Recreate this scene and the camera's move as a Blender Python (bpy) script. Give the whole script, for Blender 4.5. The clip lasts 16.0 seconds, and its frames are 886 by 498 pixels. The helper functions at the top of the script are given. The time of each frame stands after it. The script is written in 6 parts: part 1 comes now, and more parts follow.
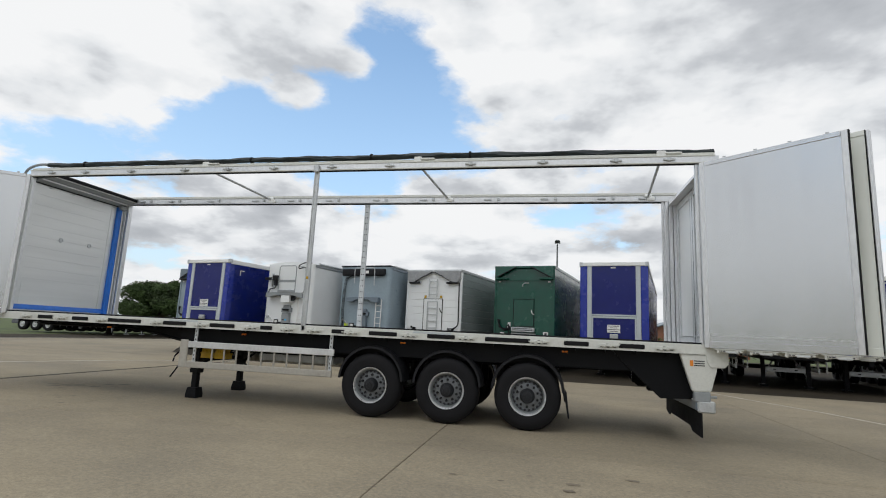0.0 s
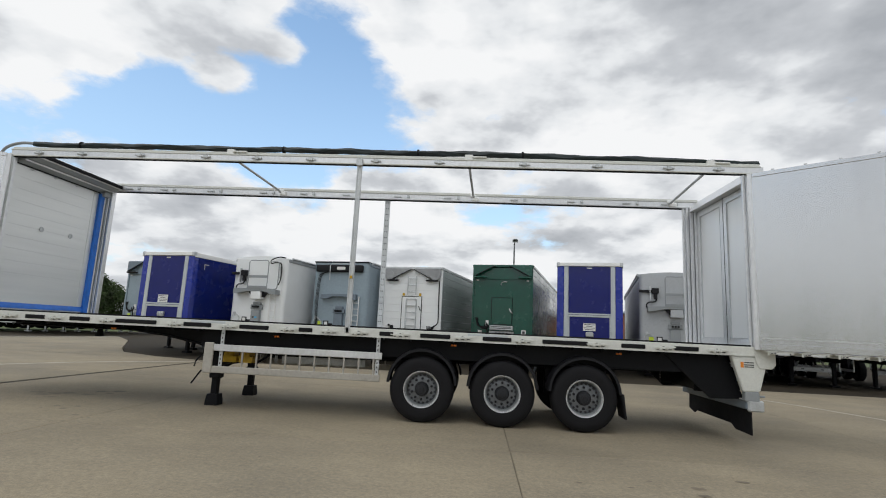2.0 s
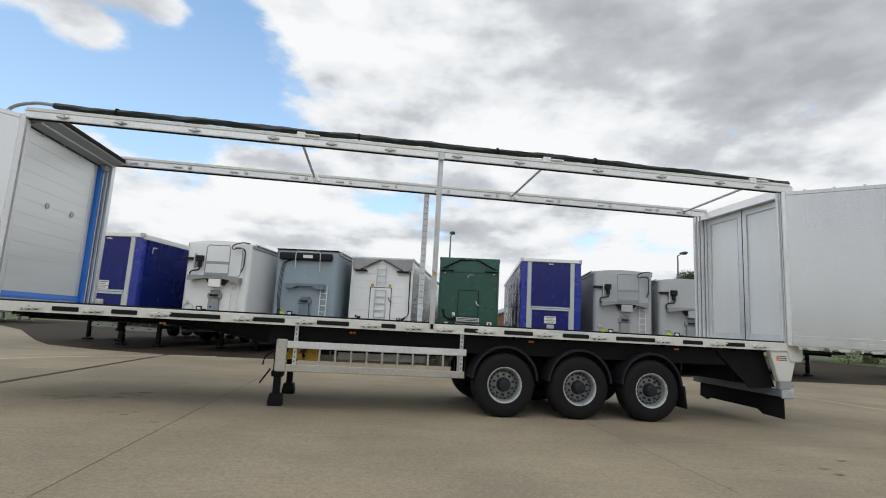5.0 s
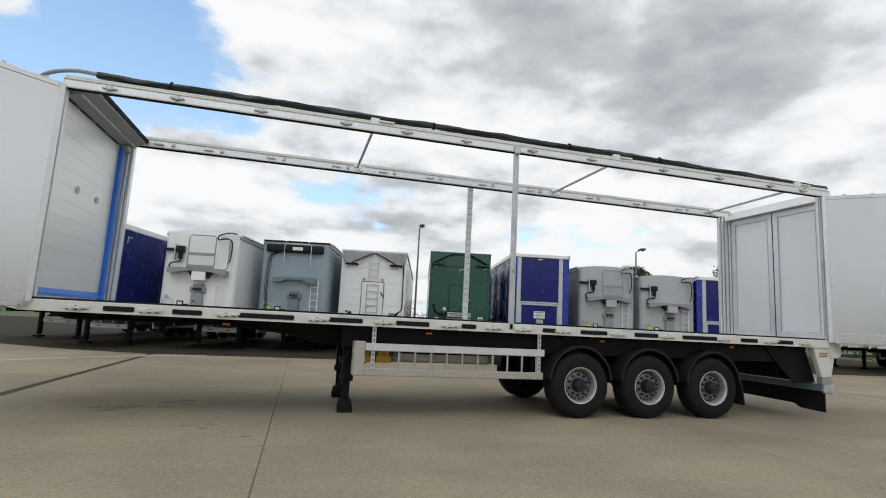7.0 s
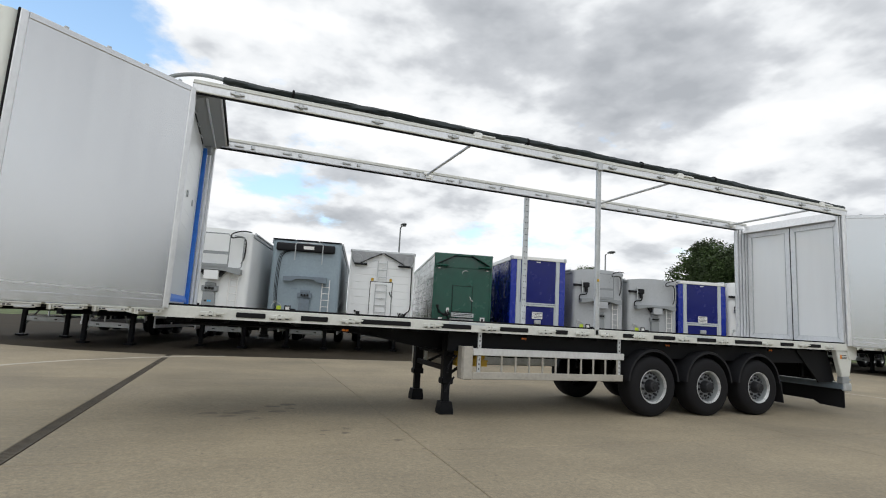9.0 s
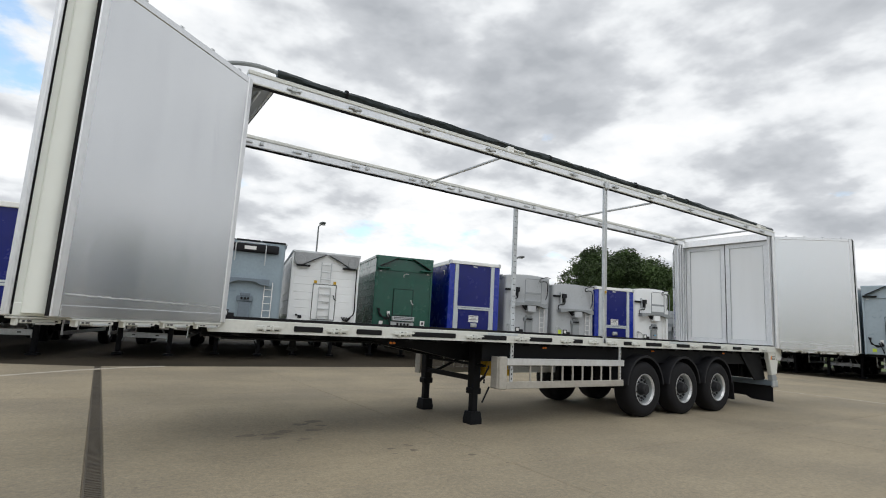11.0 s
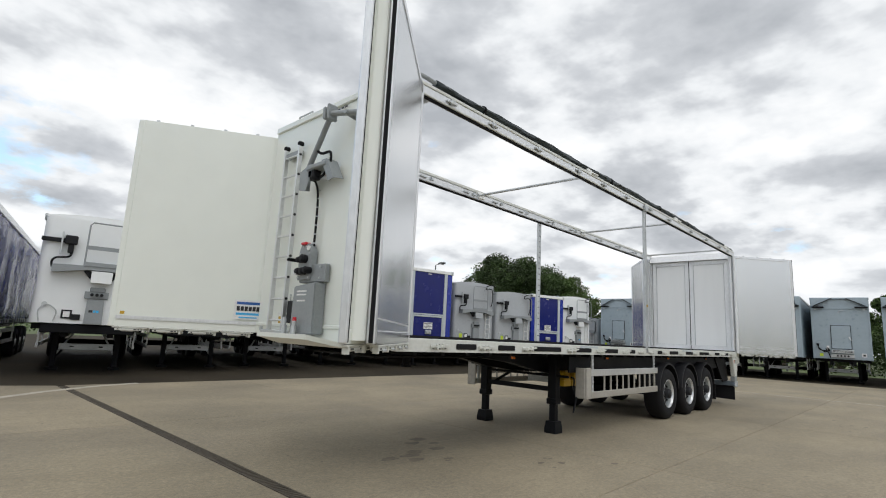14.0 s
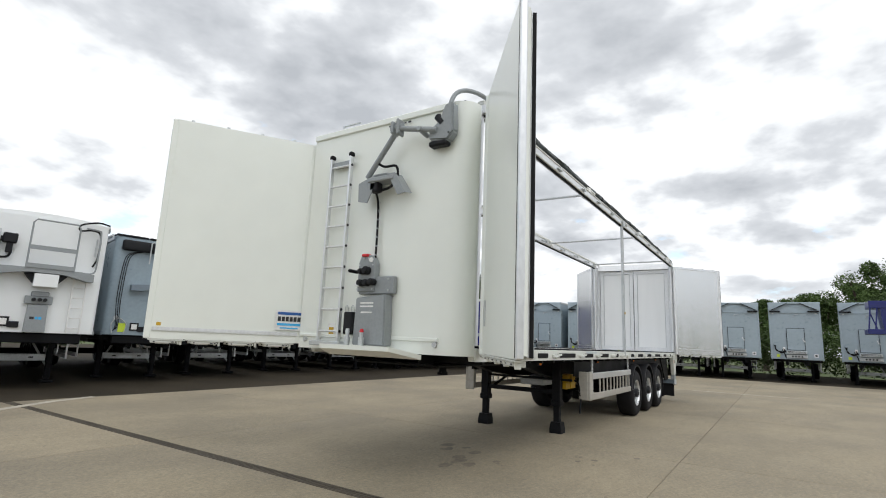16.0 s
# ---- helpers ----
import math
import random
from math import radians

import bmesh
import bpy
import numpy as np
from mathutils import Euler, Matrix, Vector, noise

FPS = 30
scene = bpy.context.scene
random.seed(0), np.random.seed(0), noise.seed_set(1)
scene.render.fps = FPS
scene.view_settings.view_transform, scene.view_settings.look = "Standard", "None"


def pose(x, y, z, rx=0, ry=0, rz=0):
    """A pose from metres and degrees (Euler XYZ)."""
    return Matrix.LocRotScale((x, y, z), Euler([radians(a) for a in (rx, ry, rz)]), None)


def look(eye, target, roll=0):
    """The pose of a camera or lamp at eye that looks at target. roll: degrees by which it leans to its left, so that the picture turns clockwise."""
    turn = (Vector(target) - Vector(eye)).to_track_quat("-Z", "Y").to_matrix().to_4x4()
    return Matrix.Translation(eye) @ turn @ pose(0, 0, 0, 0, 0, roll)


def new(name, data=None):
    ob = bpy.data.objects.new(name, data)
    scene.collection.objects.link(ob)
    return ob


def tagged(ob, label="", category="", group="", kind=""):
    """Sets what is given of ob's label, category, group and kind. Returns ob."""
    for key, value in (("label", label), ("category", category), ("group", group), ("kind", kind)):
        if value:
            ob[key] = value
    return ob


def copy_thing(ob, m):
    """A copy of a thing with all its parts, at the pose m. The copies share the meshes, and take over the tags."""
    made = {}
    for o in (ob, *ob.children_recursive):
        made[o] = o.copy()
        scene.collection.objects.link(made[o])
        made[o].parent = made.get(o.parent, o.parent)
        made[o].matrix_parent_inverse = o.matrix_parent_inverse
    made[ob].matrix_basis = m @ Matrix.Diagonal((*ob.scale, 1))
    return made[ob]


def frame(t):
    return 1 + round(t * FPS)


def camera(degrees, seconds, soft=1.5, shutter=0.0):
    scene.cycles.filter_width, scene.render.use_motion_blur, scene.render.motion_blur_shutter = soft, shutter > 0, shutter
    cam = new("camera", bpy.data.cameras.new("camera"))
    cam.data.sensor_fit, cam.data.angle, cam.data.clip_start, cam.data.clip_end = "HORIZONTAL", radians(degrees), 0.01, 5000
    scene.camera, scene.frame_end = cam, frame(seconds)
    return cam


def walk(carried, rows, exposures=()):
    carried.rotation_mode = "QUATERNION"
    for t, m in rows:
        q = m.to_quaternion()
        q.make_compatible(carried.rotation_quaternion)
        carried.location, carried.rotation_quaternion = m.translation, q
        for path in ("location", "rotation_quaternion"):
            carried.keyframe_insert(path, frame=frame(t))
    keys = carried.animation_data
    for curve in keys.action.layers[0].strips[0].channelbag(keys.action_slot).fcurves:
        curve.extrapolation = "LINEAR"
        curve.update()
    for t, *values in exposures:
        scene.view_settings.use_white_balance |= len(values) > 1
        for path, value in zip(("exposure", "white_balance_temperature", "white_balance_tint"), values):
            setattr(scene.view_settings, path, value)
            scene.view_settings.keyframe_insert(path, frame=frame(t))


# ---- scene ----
cam = camera(81.9, 16.0, soft=1.05)
PATH = [
    (0, (-0.184, 0.097, 1.439), (-0.601, 2.027, 1.762), 2.8),
    (0.5, (-0.697, 0.017, 1.422), (-1.043, 1.961, 1.741), 2.8),
    (1, (-1.221, -0.009, 1.437), (-1.502, 1.946, 1.754), 2.8),
    (1.5, (-1.716, -0.023, 1.443), (-1.931, 1.94, 1.759), 2.9),
    (2, (-2.245, -0.001, 1.458), (-2.392, 1.968, 1.776), 2.8),
    (2.5, (-2.777, -0.073, 1.434), (-2.868, 1.9, 1.753), 2.9),
    (3, (-3.293, -0.139, 1.414), (-3.34, 1.834, 1.732), 2.9),
    (3.5, (-3.805, -0.153, 1.409), (-3.803, 1.823, 1.721), 2.9),
    (4, (-4.307, -0.144, 1.43), (-4.222, 1.831, 1.732), 2.9),
    (4.2, (-4.52, -0.124, 1.426), (-4.392, 1.849, 1.724), 3.0),
    (6.5, (-7.028, 0.64, 1.456), (-6.584, 2.569, 1.744), 2.9),
    (7, (-7.539, 0.853, 1.439), (-7.031, 2.767, 1.717), 3.0),
    (7.5, (-8.143, 1.003, 1.452), (-7.55, 2.893, 1.723), 2.9),
    (8, (-8.757, 1.11, 1.464), (-8.136, 2.991, 1.737), 3.0),
    (8.5, (-9.363, 1.149, 1.473), (-8.717, 3.022, 1.751), 3.1),
    (8.7, (-9.591, 1.165, 1.454), (-8.927, 3.031, 1.731), 3.2),
    (11, (-11.963, 2.248, 1.504), (-10.877, 3.901, 1.802), 3.2),
    (11.5, (-12.427, 2.628, 1.507), (-11.257, 4.221, 1.81), 3.1),
    (12, (-12.874, 2.953, 1.516), (-11.628, 4.487, 1.825), 3.0),
    (12.5, (-13.306, 3.336, 1.501), (-11.995, 4.814, 1.814), 3.0),
    (13, (-13.737, 3.658, 1.516), (-12.386, 5.098, 1.832), 3.0),
    (13.5, (-14.169, 4.003, 1.502), (-12.775, 5.4, 1.827), 3.0),
    (14, (-14.562, 4.323, 1.492), (-13.133, 5.682, 1.826), 2.9),
    (14.5, (-14.934, 4.618, 1.505), (-13.445, 5.909, 1.846), 2.8),
    (15, (-15.275, 4.916, 1.493), (-13.747, 6.158, 1.842), 2.6),
    (15.5, (-15.612, 5.236, 1.511), (-14.028, 6.407, 1.861), 2.5),
    (16, (-15.912, 5.577, 1.514), (-14.267, 6.657, 1.869), 2.4),
]
walk(cam, [(t, look(eye, target, roll)) for t, eye, target, roll in PATH],
     [(0.0, -0.14), (2.5, -0.11), (4.0, -0.07), (6.5, -0.09), (7.5, -0.02), (8.5, 0.05), (11.0, 0.04), (12.5, -0.11), (13.5, -0.07), (14.5, 0.17), (15.0, 0.25), (16.0, 0.24)])

# ---- world, sun ----
SUN_AZ, SUN_EL = radians(242), radians(56)      # from +x towards +y; height over the horizon
world = bpy.data.worlds.new("sky")
scene.world = world
world.use_nodes = True
wt = world.node_tree
for n in list(wt.nodes):
    wt.nodes.remove(n)


def wnode(kind, **kw):
    n = wt.nodes.new(kind)
    for k, v in kw.items():
        n.inputs[k].default_value = v
    return n


def wmath(op, a, b=None, clamp=False):
    n = wt.nodes.new("ShaderNodeMath")
    n.operation, n.use_clamp = op, clamp
    for i, v in enumerate((a, b)):
        if v is None:
            continue
        if isinstance(v, (int, float)):
            n.inputs[i].default_value = v
        else:
            wt.links.new(v, n.inputs[i])
    return n.outputs[0]


def wramp(fac, stops):
    n = wt.nodes.new("ShaderNodeValToRGB")
    els = n.color_ramp.elements
    while len(els) < len(stops):
        els.new(0.5)
    for e, (p, c) in zip(els, stops):
        e.position, e.color = p, (*c, 1)
    wt.links.new(fac, n.inputs[0])
    return n.outputs[0]


def wmix(fac, a, b):
    n = wt.nodes.new("ShaderNodeMix")
    n.data_type = "RGBA"
    for i, v in ((0, fac), (6, a), (7, b)):
        if isinstance(v, (int, float)):
            n.inputs[i].default_value = v
        elif isinstance(v, tuple):
            n.inputs[i].default_value = v
        else:
            wt.links.new(v, n.inputs[i])
    return n.outputs[2]


sky = wt.nodes.new("ShaderNodeTexSky")
sky.sky_type, sky.sun_disc = "NISHITA", False
sky.sun_elevation, sky.sun_rotation = SUN_EL, radians(90) - SUN_AZ
coord = wt.nodes.new("ShaderNodeTexCoord")
sep = wt.nodes.new("ShaderNodeSeparateXYZ")
wt.links.new(coord.outputs["Generated"], sep.inputs[0])
up = wmath("MAXIMUM", sep.outputs[2], 0.0)
depth = wmath("ADD", up, 0.35)
px, py = wmath("DIVIDE", sep.outputs[0], depth), wmath("DIVIDE", sep.outputs[1], depth)
flat = wt.nodes.new("ShaderNodeCombineXYZ")
wt.links.new(px, flat.inputs[0]), wt.links.new(py, flat.inputs[1])
wt.links.new(wmath("MULTIPLY", up, 1.6), flat.inputs[2])
low = wmath("ADD", up, 0.17)
far = wt.nodes.new("ShaderNodeCombineXYZ")               # the layer as it foreshortens towards the horizon
wt.links.new(wmath("DIVIDE", sep.outputs[0], low), far.inputs[0]), wt.links.new(wmath("DIVIDE", sep.outputs[1], low), far.inputs[1])


def wnoise(scale, detail, rough, shift, warp=0.0, zoom=1.0, plane=flat):
    m = wt.nodes.new("ShaderNodeMapping")
    m.inputs["Scale"].default_value = (zoom, zoom, zoom)
    m.inputs["Location"].default_value = shift
    wt.links.new(plane.outputs[0], m.inputs[0])
    n = wnode("ShaderNodeTexNoise", Scale=scale, Detail=detail, Roughness=rough, Distortion=warp)
    wt.links.new(m.outputs[0], n.inputs["Vector"])
    return n.outputs[0]


def layer(zoom=1.0):
    return wmath("ADD", wmath("MULTIPLY", wnoise(2.2, 12.0, 0.54, (3.1, 1.7, 0.4), 0.1, zoom), 0.68), wmath("MULTIPLY", wnoise(6.5, 10.0, 0.56, (1.4, 5.2, 2.4), 0.15, zoom), 0.32))


cover = layer()
relief = wmath("SUBTRACT", wnoise(3.6, 5.0, 0.5, (3.1, 1.7, 0.4), 0.0), wnoise(3.6, 5.0, 0.5, (3.1, 1.7, 0.4), 0.0, 0.94))      # sunlit upper edges against the greyer bases
puffs = wnoise(1.25, 9.0, 0.52, (2.2, 4.1, 0.0), 0.1, 1.0, far)
puff_relief = wmath("SUBTRACT", puffs, wnoise(1.25, 9.0, 0.52, (2.2, 4.1, 0.0), 0.1, 0.94, far))
lowness = wramp(up, [(0.02, (1, 1, 1)), (0.2, (0.8, 0.8, 0.8)), (0.42, (0, 0, 0))])
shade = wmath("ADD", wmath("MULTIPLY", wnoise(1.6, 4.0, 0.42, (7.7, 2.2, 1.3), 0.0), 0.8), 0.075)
lumps = wnoise(3.1, 7.0, 0.5, (4.4, 8.1, 0.6), 0.0)
billow = wmath("SUBTRACT", 1.0, wmath("MULTIPLY", wmath("ABSOLUTE", wmath("SUBTRACT", lumps, 0.5)), 5.0), True)      # creases between the rounded heads


def gap(cx, cy, r, amount):
    """An opening of blue in the cloud layer, round the place (cx, cy) of the layer."""
    dx, dy = wmath("SUBTRACT", px, cx), wmath("SUBTRACT", py, cy)
    d = wmath("SQRT", wmath("ADD", wmath("MULTIPLY", dx, dx), wmath("MULTIPLY", dy, dy)))
    return wmath("MULTIPLY", wmath("SUBTRACT", 1.0, wmath("DIVIDE", d, r), True), amount)


density = wmath("ADD", wmath("MULTIPLY", wmath("SUBTRACT", cover, 0.5), 1.75), 0.655)
for g in ((-0.55, 1.15, 0.32, 0.46), (-0.32, 1.14, 0.22, 0.42), (-0.8, 1.09, 0.24, 0.36), (-1.15, 1.02, 0.28, 0.36), (-0.31, 0.93, 0.14, 0.36), (-0.72, 1.25, 0.26, 0.3), (-0.95, 1.12, 0.2, 0.26),
          (-0.3, 1.3, 0.22, 0.26), (-0.5, 1.68, 0.16, 0.15), (-1.4, 1.1, 0.28, 0.28), (-0.23, 1.4, 0.16, 0.24), (0.04, 1.23, 0.09, 0.24), (0.12, 1.38, 0.17, 0.26), (1.3, 0.72, 0.22, 0.24), (1.62, 0.22, 0.24, 0.16), (1.7, -0.21, 0.22, 0.22),
          (-0.92, 1.22, 0.2, 0.3), (-0.62, 1.32, 0.2, 0.24), (-0.6, 1.05, 0.09, -0.42), (-0.42, 0.98, 0.08, -0.3), (-0.95, 0.8, 0.3, -0.16), (-0.6, 0.84, 0.22, -0.22), (-0.1, 1.04, 0.2, -0.22), (-1.0, 1.5, 0.4, -0.14), (-0.2, 1.65, 0.3, -0.1), (0.9, 0.2, 1.3, -0.34), (1.6, -0.6, 1.0, -0.12), (0.15, 0.6, 0.5, -0.1)):
    density = wmath("SUBTRACT", density, gap(*g))
density = wmath("ADD", density, wmath("MULTIPLY", wmath("MULTIPLY", wmath("SUBTRACT", puffs, 0.43), 1.5), lowness))
density = wmath("ADD", density, wmath("MULTIPLY", wmath("SUBTRACT", wnoise(7.5, 9.0, 0.6, (6.3, 0.8, 3.9), 0.3), 0.5), 0.3))      # torn edges and wisps
mask = wramp(density, [(0.4, (0, 0, 0)), (0.46, (0.2, 0.2, 0.2)), (0.51, (0.62, 0.62, 0.62)), (0.58, (1, 1, 1))])
thick = wmath("SUBTRACT", wmath("MULTIPLY", wmath("SUBTRACT", density, 0.62), 0.1), wmath("ADD", wmath("MULTIPLY", relief, 0.95), wmath("MULTIPLY", wmath("MULTIPLY", puff_relief, 0.85), lowness)))
grey = wmath("ADD", wmath("ADD", wmath("ADD", shade, wmath("MULTIPLY", wmath("SUBTRACT", billow, 0.45), 0.1)), thick), gap(0.7, 0.95, 0.8, 0.07))
for g in ((1.6, 0.0, 1.3, 0.06), (1.25, -0.1, 0.6, 0.09), (2.0, -0.2, 1.0, 0.09), (0.0, 1.05, 0.28, -0.08), (0.5, 1.6, 0.5, 0.04), (0.92, 0.6, 0.3, -0.14), (-0.12, 1.05, 0.3, -0.06), (0.62, 1.0, 0.35, 0.06), (1.1, 0.47, 0.25, -0.04), (1.75, 0.1, 0.5, -0.06)):
    grey = wmath("ADD", grey, gap(*g))
grey = wmath("SUBTRACT", grey, gap(-0.1, 0.95, 0.45, 0.12))
grey = wmath("SUBTRACT", grey, gap(-0.8, 0.85, 0.5, 0.09))
grey = wmath("SUBTRACT", grey, wmath("MULTIPLY", lowness, 0.05))
cloud = wramp(grey, [(0.38, (1.0, 1.01, 1.02)), (0.5, (0.86, 0.885, 0.91)), (0.61, (0.62, 0.645, 0.68)), (0.8, (0.44, 0.465, 0.5))])
blue = wmix(1.0, (0, 0, 0, 1), sky.outputs[0])
scale = wt.nodes.new("ShaderNodeVectorMath")
scale.operation = "MULTIPLY"
wt.links.new(blue, scale.inputs[0])
scale.inputs[1].default_value = (0.28, 0.296, 0.278)
pale = wramp(up, [(0.0, (1, 1, 1)), (0.5, (0, 0, 0))])
clear = wmix(wmath("MULTIPLY", pale, 0.72), scale.outputs[0], (0.5, 0.66, 0.88, 1))
haze = wramp(up, [(0.0, (1, 1, 1)), (0.22, (0, 0, 0))])
final = wmix(mask, clear, cloud)
final = wmix(wmath("MULTIPLY", haze, 0.35), final, (0.86, 0.89, 0.92, 1))
bg = wt.nodes.new("ShaderNodeBackground")
bg.inputs["Strength"].default_value = 1.0
wt.links.new(final, bg.inputs[0])
out = wt.nodes.new("ShaderNodeOutputWorld")
wt.links.new(bg.outputs[0], out.inputs[0])

sun = bpy.data.lights.new("sun", "SUN")
sun.energy, sun.angle, sun.color = 0.75, radians(45), (1.0, 0.98, 0.95)
sun_ob = new("sun", sun)
sun_ob.matrix_world = look((0, 0, 30), (-math.cos(SUN_AZ) * math.cos(SUN_EL), -math.sin(SUN_AZ) * math.cos(SUN_EL), 30 - math.sin(SUN_EL)))


# ---- materials ----
def mat(name, color, rough=0.5, metal=0.0, vary=0.12, grain=40.0, stain=1.2, bump=0.0, bump_scale=60.0, rough_vary=0.1, coat=0.0, stretch=(1, 1, 1), tint=None, random_vary=0.0, spec=0.5):
    m = bpy.data.materials.new(name)
    m.use_nodes = True
    t = m.node_tree
    b = t.nodes["Principled BSDF"]
    b.inputs["Metallic"].default_value = metal
    b.inputs["Coat Weight"].default_value = coat
    b.inputs["Specular IOR Level"].default_value = spec
    b.inputs["Coat Roughness"].default_value = 0.08
    tc = t.nodes.new("ShaderNodeTexCoord")
    mp = t.nodes.new("ShaderNodeMapping")
    mp.inputs["Scale"].default_value = stretch
    t.links.new(tc.outputs["Object"], mp.inputs[0])

    def noise_at(scale, detail):
        n = t.nodes.new("ShaderNodeTexNoise")
        n.inputs["Scale"].default_value, n.inputs["Detail"].default_value = scale, detail
        t.links.new(mp.outputs[0], n.inputs["Vector"])
        return n.outputs[0]

    fine, broad = noise_at(grain, 4), noise_at(stain, 5)
    add = t.nodes.new("ShaderNodeMath")
    add.operation = "ADD"
    t.links.new(fine, add.inputs[0])
    t.links.new(broad, add.inputs[1])
    half = t.nodes.new("ShaderNodeMath")
    half.operation = "MULTIPLY"
    half.inputs[1].default_value = 0.5
    t.links.new(add.outputs[0], half.inputs[0])
    ramp = t.nodes.new("ShaderNodeValToRGB")
    lo = tuple(max(0.0, c * (1 - vary)) for c in (tint or color))
    hi = tuple(min(1.0, c * (1 + vary)) for c in color)
    ramp.color_ramp.elements[0].position, ramp.color_ramp.elements[0].color = 0.36, (*lo, 1)
    ramp.color_ramp.elements[1].position, ramp.color_ramp.elements[1].color = 0.64, (*hi, 1)
    t.links.new(half.outputs[0], ramp.inputs[0])
    col = ramp.outputs[0]
    if random_vary:
        info = t.nodes.new("ShaderNodeObjectInfo")
        hsv = t.nodes.new("ShaderNodeHueSaturation")
        mr = t.nodes.new("ShaderNodeMapRange")
        mr.inputs["To Min"].default_value, mr.inputs["To Max"].default_value = 1 - random_vary, 1 + random_vary
        t.links.new(info.outputs["Random"], mr.inputs[0])
        t.links.new(mr.outputs[0], hsv.inputs["Value"])
        t.links.new(col, hsv.inputs["Color"])
        col = hsv.outputs[0]
    t.links.new(col, b.inputs["Base Color"])
    mr2 = t.nodes.new("ShaderNodeMapRange")
    mr2.inputs["From Min"].default_value, mr2.inputs["From Max"].default_value = 0.35, 0.65
    mr2.inputs["To Min"].default_value, mr2.inputs["To Max"].default_value = max(0.03, rough - rough_vary), min(1.0, rough + rough_vary)
    t.links.new(half.outputs[0], mr2.inputs[0])
    t.links.new(mr2.outputs[0], b.inputs["Roughness"])
    if bump:
        bn = t.nodes.new("ShaderNodeBump")
        bn.inputs["Strength"].default_value, bn.inputs["Distance"].default_value = bump, 0.01
        t.links.new(noise_at(bump_scale, 5), bn.inputs["Height"])
        t.links.new(bn.outputs[0], b.inputs["Normal"])
    return m


ALU = mat("satin aluminium sheet", (0.64, 0.65, 0.66), 0.24, 0.96, 0.035, 2, 0.5, 0.0, 2.0, 0.03, stretch=(3, 3, 0.15))
ALU_FRAME = mat("extruded aluminium", (0.72, 0.73, 0.74), 0.42, 0.9, 0.1, 25, 2.0, stretch=(1, 1, 0.5))
DOOR_ALU = mat("pale aluminium door sheet", (0.78, 0.79, 0.79), 0.42, 0.6, 0.03, 2, 0.6, 0.0, 2.0, 0.03, stretch=(1, 2, 0.2))
LINING = mat("pale worn aluminium lining", (0.74, 0.755, 0.745), 0.36, 0.45, 0.045, 2.2, 0.7, 0.0, 3.0, 0.07, stretch=(1, 0.25, 5))
ALU_WORN = mat("scuffed aluminium planks", (0.7, 0.71, 0.72), 0.48, 0.75, 0.16, 18, 1.6, 0.05, 12, 0.12)
GALV = mat("galvanised steel", (0.55, 0.57, 0.58), 0.5, 0.7, 0.18, 60, 6)
CREAM = mat("cream white paint", (0.8, 0.825, 0.775), 0.3, 0.0, 0.02, 3, 0.6, coat=0.3, rough_vary=0.02)
WHITE = mat("white paint", (0.82, 0.83, 0.81), 0.38, 0.0, 0.05, 25, 1.2, coat=0.2)
RAIL_WHITE = mat("off white rail paint", (0.64, 0.65, 0.61), 0.4, 0.0, 0.07, 30, 3.0)
BLACK = mat("black chassis paint", (0.007, 0.0075, 0.009), 0.5, 0.0, 0.25, 30, 2.0, spec=0.12)
RUBBER = mat("black rubber", (0.01, 0.01, 0.0115), 0.75, 0.0, 0.25, 50, 4.0, 0.15, 80, spec=0.2)
PLASTIC = mat("dark grey plastic", (0.014, 0.0145, 0.017), 0.5, 0.0, 0.15, 30, 3.0, spec=0.2)
RIM = mat("silver painted steel", (0.66, 0.67, 0.68), 0.34, 0.55, 0.12, 40, 6.0)
RIM_DARK = mat("dusty hub steel", (0.02, 0.021, 0.024), 0.5, 0.2, 0.25, 60, 8.0, spec=0.3)
RIM_DISC = mat("grey wheel disc", (0.17, 0.18, 0.19), 0.42, 0.4, 0.15, 40, 6.0)
GREY = mat("grey equipment paint", (0.27, 0.29, 0.3), 0.4, 0.0, 0.08, 30, 2.0)
TARP = mat("dark green tarpaulin", (0.008, 0.017, 0.019), 0.45, 0.0, 0.3, 10, 3.0, 0.35, 9)
RIM_WELL = mat("grey steel rim well", (0.4, 0.43, 0.44), 0.42, 0.5, 0.12, 30, 5.0)
DULL_ALU = mat("dull tan-grey aluminium", (0.42, 0.4, 0.36), 0.5, 0.4, 0.14, 20, 2.0)
BLUE_STRIP = mat("blue tarpaulin strip", (0.015, 0.14, 0.55), 0.45, 0.0, 0.15, 12, 3.0, 0.1, 20)
YELLOW = mat("yellow plastic", (0.52, 0.32, 0.015), 0.45, 0.0, 0.12, 20, 3.0)
AMBER = mat("amber lens", (0.75, 0.2, 0.02), 0.25, 0.0, 0.1)
RED = mat("red paint", (0.6, 0.02, 0.03), 0.35, 0.0, 0.1)
BLUE = mat("blue curtain fabric", (0.006, 0.024, 0.3), 0.26, 0.0, 0.1, 3, 1.0, 0.06, 2.0, coat=0.35, spec=0.45)
BLUE_DOOR = mat("dark blue sheet", (0.007, 0.012, 0.14), 0.22, 0.0, 0.08, 3, 1.0, spec=0.35)
POST_GREY = mat("pale grey post paint", (0.5, 0.54, 0.56), 0.4, 0.0, 0.06, 20, 2.0)
GREEN = mat("dark green paint", (0.005, 0.07, 0.046), 0.22, 0.0, 0.12, 4, 1.2, 0.02, 4.0, coat=0.2)
